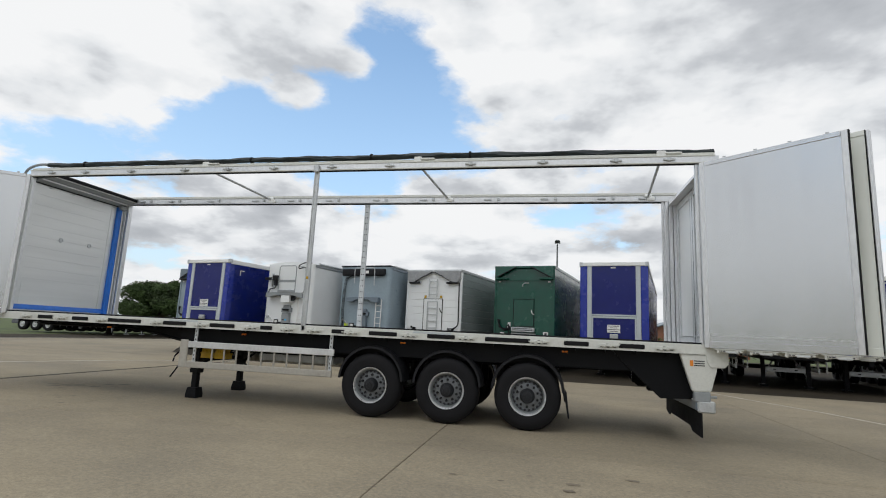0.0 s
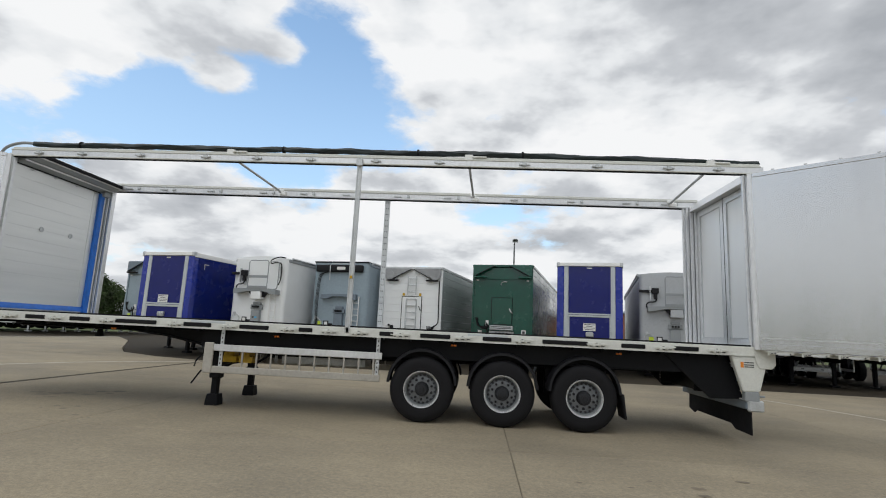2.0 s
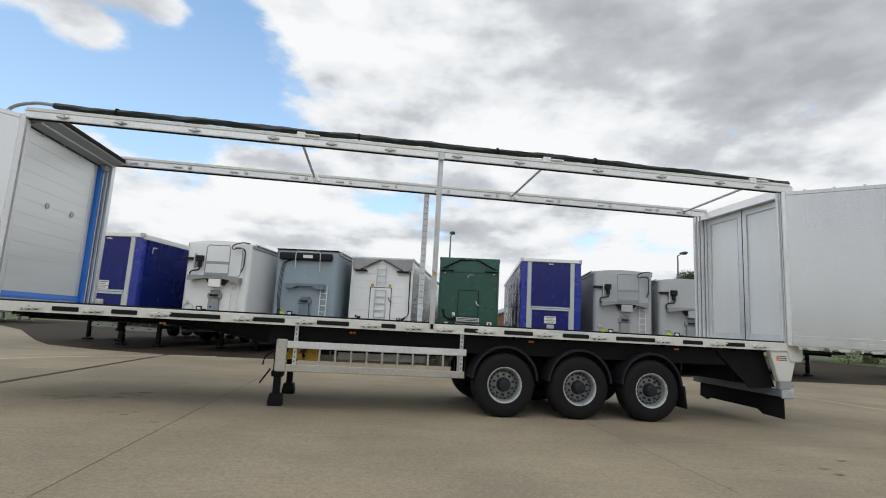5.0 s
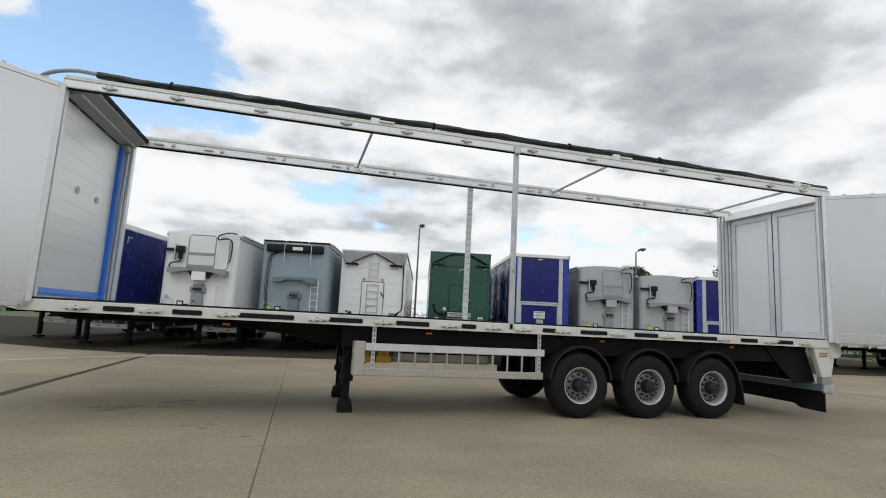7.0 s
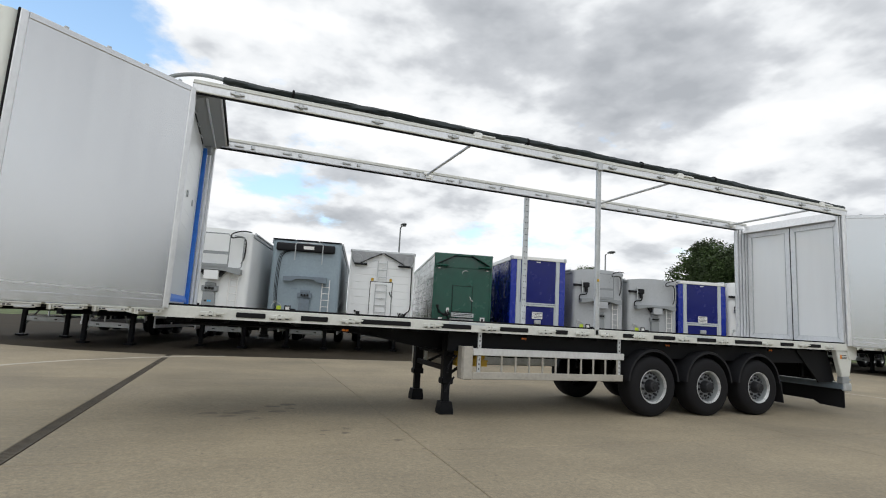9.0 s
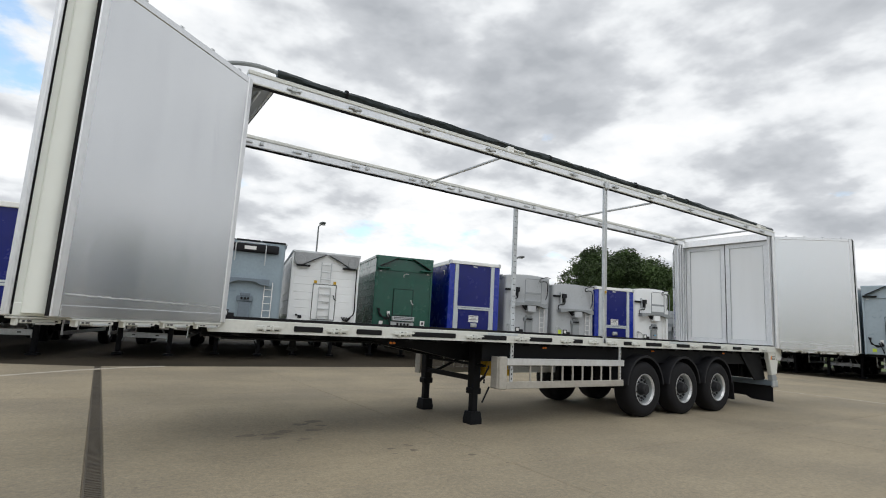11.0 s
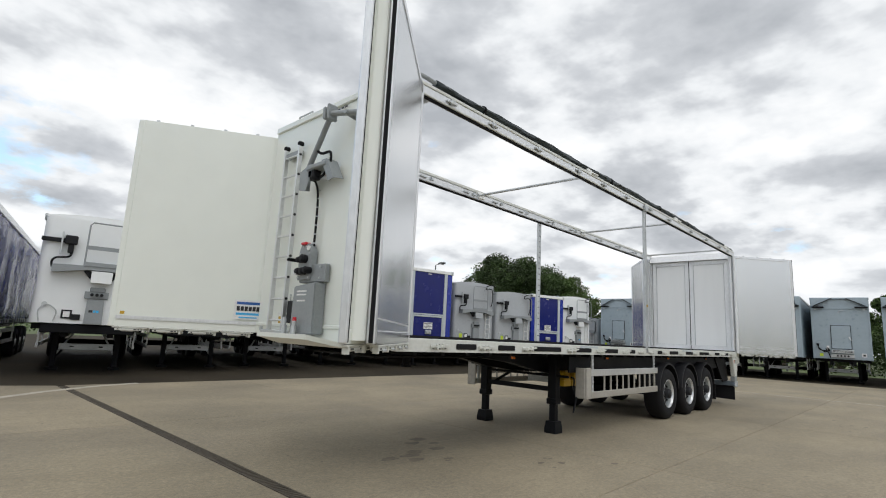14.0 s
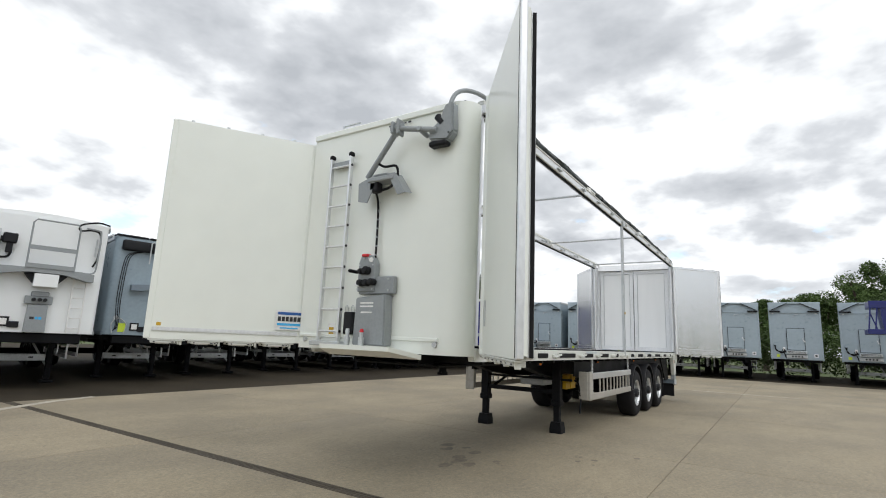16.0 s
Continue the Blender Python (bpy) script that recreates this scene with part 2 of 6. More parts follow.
TEAL_SIDE = mat("bare aluminium side planks", (0.34, 0.38, 0.38), 0.2, 0.35, 0.08, 4, 1.0, rough_vary=0.04)
FLAP_GREY = mat("grey cover fabric", (0.3, 0.31, 0.32), 0.6, 0.0, 0.2, 25, 3.0, 0.2, 30)
SLATE = mat("blue grey paint", (0.27, 0.34, 0.39), 0.36, 0.0, 0.08, 12, 1.2, 0.02, 5.0)
SLATE_LIGHT = mat("pale blue grey paint", (0.33, 0.4, 0.45), 0.34, 0.0, 0.06, 6, 1.2)
LIME = mat("lime label", (0.6, 0.75, 0.05), 0.45)
SLATE_DARK = mat("dark blue grey paint", (0.16, 0.2, 0.24), 0.4, 0.0, 0.1, 12, 1.2)
SILVER = mat("grey painted body", (0.43, 0.45, 0.47), 0.36, 0.1, 0.07, 12, 1.2)
BODY_WHITE = mat("white painted body", (0.82, 0.84, 0.845), 0.32, 0.0, 0.025, 3, 0.9, coat=0.2, rough_vary=0.04)
SIGN_BLUE = mat("sign blue", (0.02, 0.1, 0.35), 0.4)
SIGN_CYAN = mat("sign light blue", (0.05, 0.4, 0.75), 0.4)
LABEL = mat("white label", (0.75, 0.75, 0.74), 0.45)
INK = mat("black ink", (0.02, 0.02, 0.025), 0.5)
ORANGE = mat("orange label", (0.8, 0.25, 0.02), 0.4)
LINE_PAINT = mat("worn white road paint", (0.44, 0.4, 0.33), 0.8, 0.0, 0.25, 30, 3.0)


def concrete():
    """Tan cast concrete: fine grit, hand-sized mottling, large dark traffic stains and pale worn lanes."""
    m = mat("tan concrete", (0.302, 0.254, 0.174), 0.82, 0.0, 0.2, 22, 0.45, 0.55, 110, 0.1, tint=(0.264, 0.227, 0.164), random_vary=0.05)
    t = m.node_tree
    b = t.nodes["Principled BSDF"]
    link = b.inputs["Base Color"].links[0]
    col = link.from_socket
    tc = t.nodes.new("ShaderNodeTexCoord")
    for scale, detail, rough, stretch, lo, hi, p0, p1 in ((0.16, 6, 0.6, (1, 1.6, 1), 0.93, 1.07, 0.36, 0.62), (1.1, 8, 0.65, (0.5, 1.3, 1), 0.94, 1.04, 0.36, 0.6), (7.0, 6, 0.7, (1, 1, 1), 0.94, 1.05, 0.35, 0.62), (55.0, 4, 0.8, (1, 1, 1), 0.82, 1.1, 0.38, 0.62), (0.7, 9, 0.75, (1, 1, 1), 0.74, 1.0, 0.27, 0.36)):
        mp = t.nodes.new("ShaderNodeMapping")
        mp.inputs["Scale"].default_value = stretch
        mp.inputs["Rotation"].default_value = (0, 0, 0.5)
        t.links.new(tc.outputs["Object"], mp.inputs[0])
        n = t.nodes.new("ShaderNodeTexNoise")
        n.inputs["Scale"].default_value, n.inputs["Detail"].default_value, n.inputs["Roughness"].default_value = scale, detail, rough
        t.links.new(mp.outputs[0], n.inputs["Vector"])
        r = t.nodes.new("ShaderNodeMapRange")
        r.inputs["From Min"].default_value, r.inputs["From Max"].default_value = p0, p1
        r.inputs["To Min"].default_value, r.inputs["To Max"].default_value = lo, hi
        t.links.new(n.outputs[0], r.inputs[0])
        mul = t.nodes.new("ShaderNodeVectorMath")
        mul.operation = "SCALE"
        t.links.new(col, mul.inputs[0])
        t.links.new(r.outputs[0], mul.inputs["Scale"])
        col = mul.outputs[0]
    t.links.new(col, b.inputs["Base Color"])
    return m


CONCRETE = concrete()
ASPHALT = mat("old asphalt", (0.045, 0.037, 0.026), 0.9, 0.0, 0.4, 30, 0.6, 0.4, 120, spec=0.15)
GRASS = mat("grass and earth", (0.09, 0.12, 0.04), 0.95, 0.0, 0.45, 2.0, 0.25, 0.5, 8)
GRATE = mat("rusty drain iron", (0.1, 0.085, 0.065), 0.8, 0.2, 0.3, 40, 4.0)
JOINT = mat("dirty joint filler", (0.17, 0.143, 0.105), 0.9, 0.0, 0.3, 30, 2.0)
STAIN = mat("oil stain", (0.19, 0.158, 0.115), 0.8, 0.0, 0.3, 20, 6.0)
BARK = mat("bark", (0.09, 0.07, 0.05), 0.9, 0.0, 0.3, 12, 3.0, 0.5, 20)
LEAF = mat("leaves", (0.06, 0.095, 0.032), 0.7, 0.0, 0.5, 1.5, 0.4, tint=(0.04, 0.06, 0.022), spec=0.3)
LEAF_LIGHT = mat("hedge leaves", (0.09, 0.135, 0.045), 0.75, 0.0, 0.5, 1.5, 0.4, spec=0.2)
CAR_DARK = mat("dark grey car paint", (0.075, 0.08, 0.09), 0.25, 0.2, 0.05, coat=0.8)
CAR_WHITE = mat("white car paint", (0.7, 0.7, 0.7), 0.25, 0.0, 0.05, coat=0.8)
GLASS_DARK = mat("dark car glass", (0.01, 0.012, 0.014), 0.06, 0.0, 0.05)
LAMP_GREY = mat("lamp post steel", (0.16, 0.17, 0.17), 0.5, 0.5, 0.1)
BRICK_RED = mat("red brick far off", (0.25, 0.11, 0.07), 0.85, 0.0, 0.3, 8, 1.0)

# ---- builders ----
ORIGIN = {}


def thing(name, at, label, category, group="", kind=""):
    ob = new(name)
    ob.empty_display_size = 0.2
    ob.location = at
    ORIGIN[ob.name] = Vector(at)
    return tagged(ob, label, category, group, kind)


def part(name, bm, material, parent=None, label="", smooth=False, kind=""):
    """Links a bmesh, given in world metres, as one mesh object under a thing or a part."""
    me = bpy.data.meshes.new(name)
    shift = Vector((0, 0, 0))
    if parent is not None:
        shift = ORIGIN.get(parent.name, shift)
    if shift.length:
        bmesh.ops.translate(bm, vec=-shift, verts=bm.verts)
    bmesh.ops.recalc_face_normals(bm, faces=bm.faces)
    if smooth:
        for f in bm.faces:
            f.smooth = True
        for e in bm.edges:
            if len(e.link_faces) == 2 and e.calc_face_angle(0) > 0.6:
                e.smooth = False
    bm.to_mesh(me)
    bm.free()
    me.materials.append(material)
    ob = new(name, me)
    if parent is not None:
        ob.parent = parent
        ORIGIN[ob.name] = shift
    if label or kind:
        tagged(ob, label, kind=kind)
    return ob


def box(bm, a, b, bev=0.0, seg=1):
    lo, hi = [min(p) for p in zip(a, b)], [max(p) for p in zip(a, b)]
    r = bmesh.ops.create_cube(bm, size=1.0)
    vs = r["verts"]
    for v in vs:
        v.co = Vector([(lo[i] + hi[i]) / 2 + v.co[i] * (hi[i] - lo[i]) for i in range(3)])
    if bev:
        es = {e for v in vs for e in v.link_edges}
        bmesh.ops.bevel(bm, geom=list(es), offset=bev, segments=seg, affect="EDGES", profile=0.5)
    return bm


def B(a, b, bev=0.0, seg=1):
    return box(bmesh.new(), a, b, bev, seg)


def cyl(bm, p, q, r, n=14, r2=None, caps=True):
    p, q = Vector(p), Vector(q)
    d = q - p
    m = Matrix.Translation((p + q) / 2) @ d.to_track_quat("Z", "Y").to_matrix().to_4x4()
    bmesh.ops.create_cone(bm, cap_ends=caps, segments=n, radius1=r, radius2=r if r2 is None else r2, depth=d.length, matrix=m)
    return bm


def prism(bm, pts, vec):
    """A closed prism: the polygon pts, pushed along vec."""
    vec = Vector(vec)
    a = [bm.verts.new(p) for p in pts]
    b = [bm.verts.new(Vector(p) + vec) for p in pts]
    bm.faces.new(a)
    bm.faces.new(b[::-1])
    for i in range(len(a)):
        j = (i + 1) % len(a)
        bm.faces.new((a[i], b[i], b[j], a[j]))
    return bm


def tube(bm, pts, r, n=8):
    pts = [Vector(p) for p in pts]
    rings = []
    for i, p in enumerate(pts):
        d = (pts[min(i + 1, len(pts) - 1)] - pts[max(i - 1, 0)]).normalized()
        side = d.cross(Vector((0.13, 0.21, 0.97)))
        if side.length < 0.1:
            side = d.cross(Vector((1, 0, 0)))
        side.normalize()
        over = side.cross(d)
        rings.append([bm.verts.new(p + r * (math.cos(a) * side + math.sin(a) * over)) for a in (2 * math.pi * k / n for k in range(n))])
    for a, b in zip(rings, rings[1:]):
        for k in range(n):
            bm.faces.new((a[k], a[(k + 1) % n], b[(k + 1) % n], b[k]))
    bm.faces.new(rings[0][::-1])
    bm.faces.new(rings[-1])
    return bm


def bend(pts, n=6):
    """A smooth line through the points."""
    pts = [Vector(p) for p in pts]
    p = [2 * pts[0] - pts[1], *pts, 2 * pts[-1] - pts[-2]]
    res = []
    for i in range(1, len(p) - 2):
        for k in range(n):
            t = k / n
            res.append(0.5 * (2 * p[i] + (p[i + 1] - p[i - 1]) * t + (2 * p[i - 1] - 5 * p[i] + 4 * p[i + 1] - p[i + 2]) * t * t + (3 * p[i] - p[i - 1] - 3 * p[i + 1] + p[i + 2]) * t ** 3))
    return res + [pts[-1]]


def lathe(bm, profile, centre, n=32, ends=True, ring_closed=False):
    """Turns the profile of (radius, y) round the y axis through centre."""
    rings = []
    for r, h in profile:
        rings.append([bm.verts.new((centre[0] + r * math.cos(2 * math.pi * k / n), centre[1] + h, centre[2] + r * math.sin(2 * math.pi * k / n))) for k in range(n)])
    for a, b in zip(rings, rings[1:]):
        for k in range(n):
            bm.faces.new((a[k], a[(k + 1) % n], b[(k + 1) % n], b[k]))
    if ring_closed:
        a, b = rings[-1], rings[0]
        for k in range(n):
            bm.faces.new((a[k], a[(k + 1) % n], b[(k + 1) % n], b[k]))
    elif ends:
        bm.faces.new(rings[-1])
    return bm


# ---- ground ----
bm = bmesh.new()
bmesh.ops.create_grid(bm, x_segments=2, y_segments=2, size=2500, matrix=Matrix.Translation((0, 0, -0.16)))
ground = part("ground", bm, GRASS)
tagged(ground, "rough grass and earth round the yard", "ground", kind="structure")

apron = prism(bmesh.new(), [(-11.9, 18.3, -0.2), (36, 18.3, -0.2), (36, 56, -0.2), (-27, 56, -0.2), (-26.6, 34, -0.2), (-23.3, 30.1, -0.2), (-18.4, 22.8, -0.2), (-16.6, 20.4, -0.2), (-14.4, 19.1, -0.2)], (0, 0, 0.19))
asphalt = tagged(part("pavement_parking", apron, ASPHALT), "dark worn asphalt under the parked trailers", "pavement", kind="structure")
east = prism(bmesh.new(), [(19.0, -25, -0.2), (36, -25, -0.2), (36, 18.26, -0.2), (19.0, 18.26, -0.2)], (0, 0, 0.188))
tagged(part("pavement_east", east, ASPHALT), "dark worn asphalt under the row of trailers", "pavement", kind="structure")

westside = prism(bmesh.new(), [(-38.5, 16, -0.2), (-29.16, 16, -0.2), (-29.16, 25, -0.2), (-27.2, 32.4, -0.2), (-27.1, 56, -0.2), (-38.5, 56, -0.2)], (0, 0, 0.06))
tagged(part("pavement_west", westside, ASPHALT), "dark gravelly strip beyond the yard's kerb", "pavement", kind="structure")

yard = thing("pavement_yard", (0, 0, 0), "tan concrete yard of large cast slabs", "pavement", kind="structure")
XJ = [-28.9, -24.0, -17.9, -11.895, -7.82, -1.78, 4.26, 10.3, 16.0, 18.98]
YJ = [-34, -22, -11.2, -5.2, 0.82, 6.83, 12.86, 18.28]


def slab(x0, x1, y0, y1):
    g = 0.005
    b = bmesh.new()
    lo = [b.verts.new((x, y, -0.25)) for x, y in ((x0 + g, y0 + g), (x1 - g, y0 + g), (x1 - g, y1 - g), (x0 + g, y1 - g))]
    mid = [b.verts.new((x, y, -0.006)) for x, y in ((x0 + g, y0 + g), (x1 - g, y0 + g), (x1 - g, y1 - g), (x0 + g, y1 - g))]
    c = g + 0.006
    top = [b.verts.new((x, y, 0)) for x, y in ((x0 + c, y0 + c), (x1 - c, y0 + c), (x1 - c, y1 - c), (x0 + c, y1 - c))]
    for p, q in ((lo, mid), (mid, top)):
        for i in range(4):
            b.faces.new((p[i], p[(i + 1) % 4], q[(i + 1) % 4], q[i]))
    b.faces.new(top)
    return part("slab", b, CONCRETE, yard)


for x0, x1 in zip(XJ, XJ[1:]):
    for y0, y1 in zip(YJ, YJ[1:]):
        if x0 == -11.895:
            slab(-11.745, x1, y0, y1)
        else:
            slab(x0, x1, y0, y1)
# the yard goes on to the west past the parked row
west = prism(bmesh.new(), [(-28.9, 18.29, -0.2), (-12.0, 18.29, -0.2), (-14.45, 19.08, -0.2), (-16.65, 20.38, -0.2), (-18.45, 22.78, -0.2), (-23.35, 30.1, -0.2), (-26.65, 34, -0.2), (-27.0, 32.2, -0.2), (-28.9, 25, -0.2)], (0, 0, 0.2))
part("slab", west, CONCRETE, yard)
jb = bmesh.new()
box(jb, (-28.9, -34, -0.3), (18.98, 18.28, -0.012))
part("joint_filler", jb, JOINT, yard, "dark joints between the slabs")

kerb = bmesh.new()
for p, q in (((-28.95, -34.0), (-28.95, 25.0)), ((-28.95, 25.0), (-27.05, 32.2)), ((-27.05, 32.2), (-26.7, 34.0))):
    prism(kerb, [(p[0], p[1], -0.2), (q[0], q[1], -0.2), (q[0] - 0.2, q[1] + 0.03, -0.2), (p[0] - 0.2, p[1] + 0.03, -0.2)], (0, 0, 0.23))
tagged(part("kerb", kerb, LINE_PAINT), "low concrete kerb at the edge of the yard", "kerb", kind="structure")

# channel drain across the yard
drain = thing("drain_channel", (-11.82, 12, 0), "narrow rusty iron channel drain set in concrete", "drain", kind="structure")
b = bmesh.new()
box(b, (-11.889, -6, -0.1), (-11.877, 18.2, 0.002)), box(b, (-11.763, -6, -0.1), (-11.751, 18.2, 0.002)), box(b, (-11.88, -6, -0.12), (-11.76, 18.2, -0.06))
part("channel", b, GRATE, drain)
b = bmesh.new()
y = -6.0
while y < 18.2:
    box(b, (-11.877, y, -0.04), (-11.763, y + 0.024, -0.001))
    y += 0.05
part("grating", b, GRATE, drain, kind="stuff")


def strip(name, pts, w, label):
    b = bmesh.new()
    for p, q in zip(pts, pts[1:]):
        p, q = Vector((*p, -0.05)), Vector((*q, -0.05))
        s = (q - p).cross(Vector((0, 0, 1))).normalized() * w / 2
        prism(b, [p - s, q - s, q + s, p + s], (0, 0, 0.055))
    return tagged(part(name, b, LINE_PAINT), label, "road marking", kind="structure")


strip("line_1", [(-16.4, 8), (-16.1, 10), (-15.6, 12.2), (-15.0, 13.5), (-14.4, 14.9), (-13.65, 16.0), (-12.3, 17.2), (-11.2, 17.9), (-10.3, 18.25)], 0.17, "worn thin white painted line on the concrete")
strip("line_2", [(4.5, 18.2), (5.2, 16.3), (6.15, 14.2), (6.7, 12.4), (6.95, 10.8), (7.1, 8.5), (7.1, 5)], 0.1, "worn thin white painted line on the concrete")

# stains on the concrete
rs = random.Random(4)
for cx, cy, n, r in ((-0.4, 5.7, 9, 0.05), (-9.6, 9.3, 12, 0.11), (-8.8, 8.0, 6, 0.07), (-7.9, 6.9, 5, 0.04)):
    b = bmesh.new()
    for _ in range(n):
        x, yy, rr = cx + rs.gauss(0, 0.45), cy + rs.gauss(0, 0.3), r * rs.uniform(0.25, 1)
        vs = [b.verts.new((x + rr * 1.6 * rs.uniform(0.6, 1.2) * math.cos(a), yy + rr * rs.uniform(0.6, 1.2) * math.sin(a), 0.003 + 0.0003 * _)) for a in (k * math.pi / 5 for k in range(10))]
        b.faces.new(vs)
    tagged(part("oil_stain", b, STAIN, yard), kind="stuff")

b = bmesh.new()
for _ in range(260):
    x, yy, rr = rs.uniform(-15, 7), rs.uniform(2.5, 15), rs.uniform(0.006, 0.022)
    b.faces.new([b.verts.new((x + rr * rs.uniform(0.6, 1.5) * math.cos(a), yy + rr * rs.uniform(0.6, 1.5) * math.sin(a), 0.0025)) for a in (k * math.pi / 3 for k in range(6))])
tagged(part("oil_spots", b, STAIN, yard), "small dark drips and chips on the concrete", kind="stuff")

# ---- the open trailer ----
NEAR, FAR, MID = 8.36, 10.92, 9.64
Z0, ZR, ZT = 1.455, 4.22, 4.40                  # deck, underside and top of the roof rails
T = thing("semi_trailer", (-4.6, MID, 0), "long cream and silver box trailer with its sides folded open", "trailer")

# deck, planks along the trailer
b = bmesh.new()
for k in range(22):
    y0 = 8.46 + k * 0.108
    box(b, (-11.08, y0, 1.38), (2.24, y0 + 0.104, 1.445))
part("deck", b, ALU_WORN, T, "moving floor of narrow aluminium planks")

CLIPS = [-10.3, -9.46, -8.52, -7.32, -6.38, -5.37, -4.67, -4.17, -3.48, -2.47, -1.51, -0.35, 0.68, 1.49]
STRIPS = [(-10.01, -9.65), (-9.2, -8.84), (-8.38, -7.65), (-7.17, -6.69), (-6.2, -5.7), (-5.19, -4.96), (-3.84, -3.61), (-3.17, -2.68), (-2.16, -1.7), (-1.21, -0.5), (0.02, 0.39), (0.83, 1.2)]
for y, s in ((NEAR, 1), (FAR, -1)):
    b = bmesh.new()
    box(b, (-10.95, y, 1.305), (2.06, y + s * 0.09, 1.45), 0.008)
    box(b, (-10.95, y - s * 0.006, 1.305), (2.06, y + s * 0.03, 1.325))
    rail = part("side_rail", b, RAIL_WHITE, T, "off-white painted steel side rail")
    part("seal", B((-10.9, y + s * 0.012, 1.45), (2.0, y + s * 0.06, 1.475)), RUBBER, rail, "black rubber seal")
    for x0, x1 in STRIPS:
        part("rub_strip", B((x0, y - s * 0.016, 1.34), (x1, y - s * 0.0005, 1.405), 0.012, 2), RUBBER, rail, "black rubber rub strip")
    for x in CLIPS:
        b = bmesh.new()
        box(b, (x - 0.14, y - s * 0.012, 1.335), (x + 0.14, y, 1.395), 0.006)
        latch = part("latch", b, RAIL_WHITE, rail, "white painted lock latch")
        b = bmesh.new()
        box(b, (x - 0.075, y - s * 0.05, 1.33), (x - 0.045, y - s * 0.01, 1.395), 0.008)
        box(b, (x + 0.02, y - s * 0.05, 1.34), (x + 0.045, y - s * 0.01, 1.405), 0.008)
        prism(b, [(x - 0.17, y - s * 0.03, 1.362), (x - 0.02, y - s * 0.03, 1.356), (x + 0.16, y - s * 0.03, 1.374), (x + 0.17, y - s * 0.03, 1.392), (x + 0.14, y - s * 0.03, 1.398), (x - 0.02, y - s * 0.03, 1.378), (x - 0.17, y - s * 0.03, 1.378)], (0, -s * 0.012, 0))
        part("lever", b, RAIL_WHITE, latch)
        b = bmesh.new()
        for x0, x1, z0, z1 in ((-0.12, -0.085, 1.336, 1.346), (-0.03, 0.012, 1.336, 1.35), (0.06, 0.11, 1.34, 1.352), (-0.03, 0.0, 1.387, 1.394)):
            box(b, (x + x0, y - s * 0.0125, z0), (x + x1, y - s * 0.014, z1))
        part("slot", b, INK, latch, kind="stuff")

for x0, x1 in ((-7.05, -6.45), (-2.4, -1.76)):
    part("tape", B((x0, NEAR - 0.0016, 1.408), (x1, NEAR + 0.001, 1.443)), POST_GREY, T, "grey tape on the side rail")

# roof rails with their latches
ROOF_LATCHES = [-10.3, -9.47, -8.37, -7.15, -6.22, -5.25, -4.1, -3.0, -1.56, -0.35, 0.81, 1.61]
for y, s in ((NEAR, 1), (FAR, -1)):
    b = bmesh.new()
    dz = 0.02 if s > 0 else 0.05
    box(b, (-10.85, y, ZR + dz), (2.28, y + s * 0.11, ZR + dz + 0.125), 0.012)
    rail = part("roof_rail", b, ALU_FRAME, T, "aluminium roof rail with a cream upper edge")
    b = box(bmesh.new(), (-10.85, y + s * 0.025, ZR + dz + 0.118), (2.28, y + s * 0.13, ZT + dz), 0.012)
    box(b, (-10.85, y - s * 0.012, ZR + dz + 0.108), (2.28, y + s * 0.03, ZR + dz + 0.13), 0.004)
    part("upper_edge", b, RAIL_WHITE, rail, "cream painted upper edge")
    part("lower_edge", B((-10.85, y - s * 0.008, ZR + dz - 0.004), (2.28, y + s * 0.03, ZR + dz + 0.018), 0.004), RAIL_WHITE, rail)
    part("seal", B((-10.8, y + s * 0.012, ZR + dz - 0.018), (2.1, y + s * 0.06, ZR + dz)), RUBBER, rail, "black rubber seal")
    for x in ROOF_LATCHES:
        b = bmesh.new()
        box(b, (x - 0.09, y - s * 0.03, ZR + dz + 0.045), (x + 0.09, y, ZR + dz + 0.075), 0.006)
        box(b, (x - 0.035, y - s * 0.045, ZR + dz + 0.03), (x + 0.035, y - s * 0.005, ZR + dz + 0.09), 0.008)
        part("latch", b, GALV, rail, "steel lock latch")
        if s < 0:
            part("latch", B((x - 0.08, y - 0.15, ZR + dz + 0.045), (x + 0.08, y - 0.11, ZR + dz + 0.075), 0.006), GALV, rail, "steel lock latch")
            part("stop", B((x + 0.2, y - 0.15, ZR + dz + 0.04), (x + 0.26, y - 0.11, ZR + dz + 0.1), 0.006), GALV, rail)

# rolled tarpaulin along the near roof rail
b = bmesh.new()
rt = random.Random(7)
rings, n = [], 12
x = -10.5
while x < 2.3:
    sag = 0.006 * math.sin(x * 2.1) + 0.004 * math.sin(x * 5.3 + 1)
    ring = []
    for k in range(n):
        a = 2 * math.pi * k / n
        r = 0.055 + 0.007 * math.sin(3 * a + x * 4.0) + 0.005 * math.sin(5 * a - x * 9.0) + rt.uniform(-0.004, 0.004)
        ring.append(b.verts.new((x, 8.45 + r * 1.05 * math.cos(a), 4.492 - 0.05 * max(0.0, min(1.0, (x + 1.5) / 3.5)) + sag + r * 0.85 * math.sin(a))))
    rings.append(ring)
    x += 0.09
for p, q in zip(rings, rings[1:]):
    for k in range(n):
        b.faces.new((p[k], p[(k + 1) % n], q[(k + 1) % n], q[k]))
b.faces.new(rings[0][::-1]), b.faces.new(rings[-1])
roll = part("rolled_tarpaulin", b, TARP, T, "dark green tarpaulin rolled up along the roof rail", True)
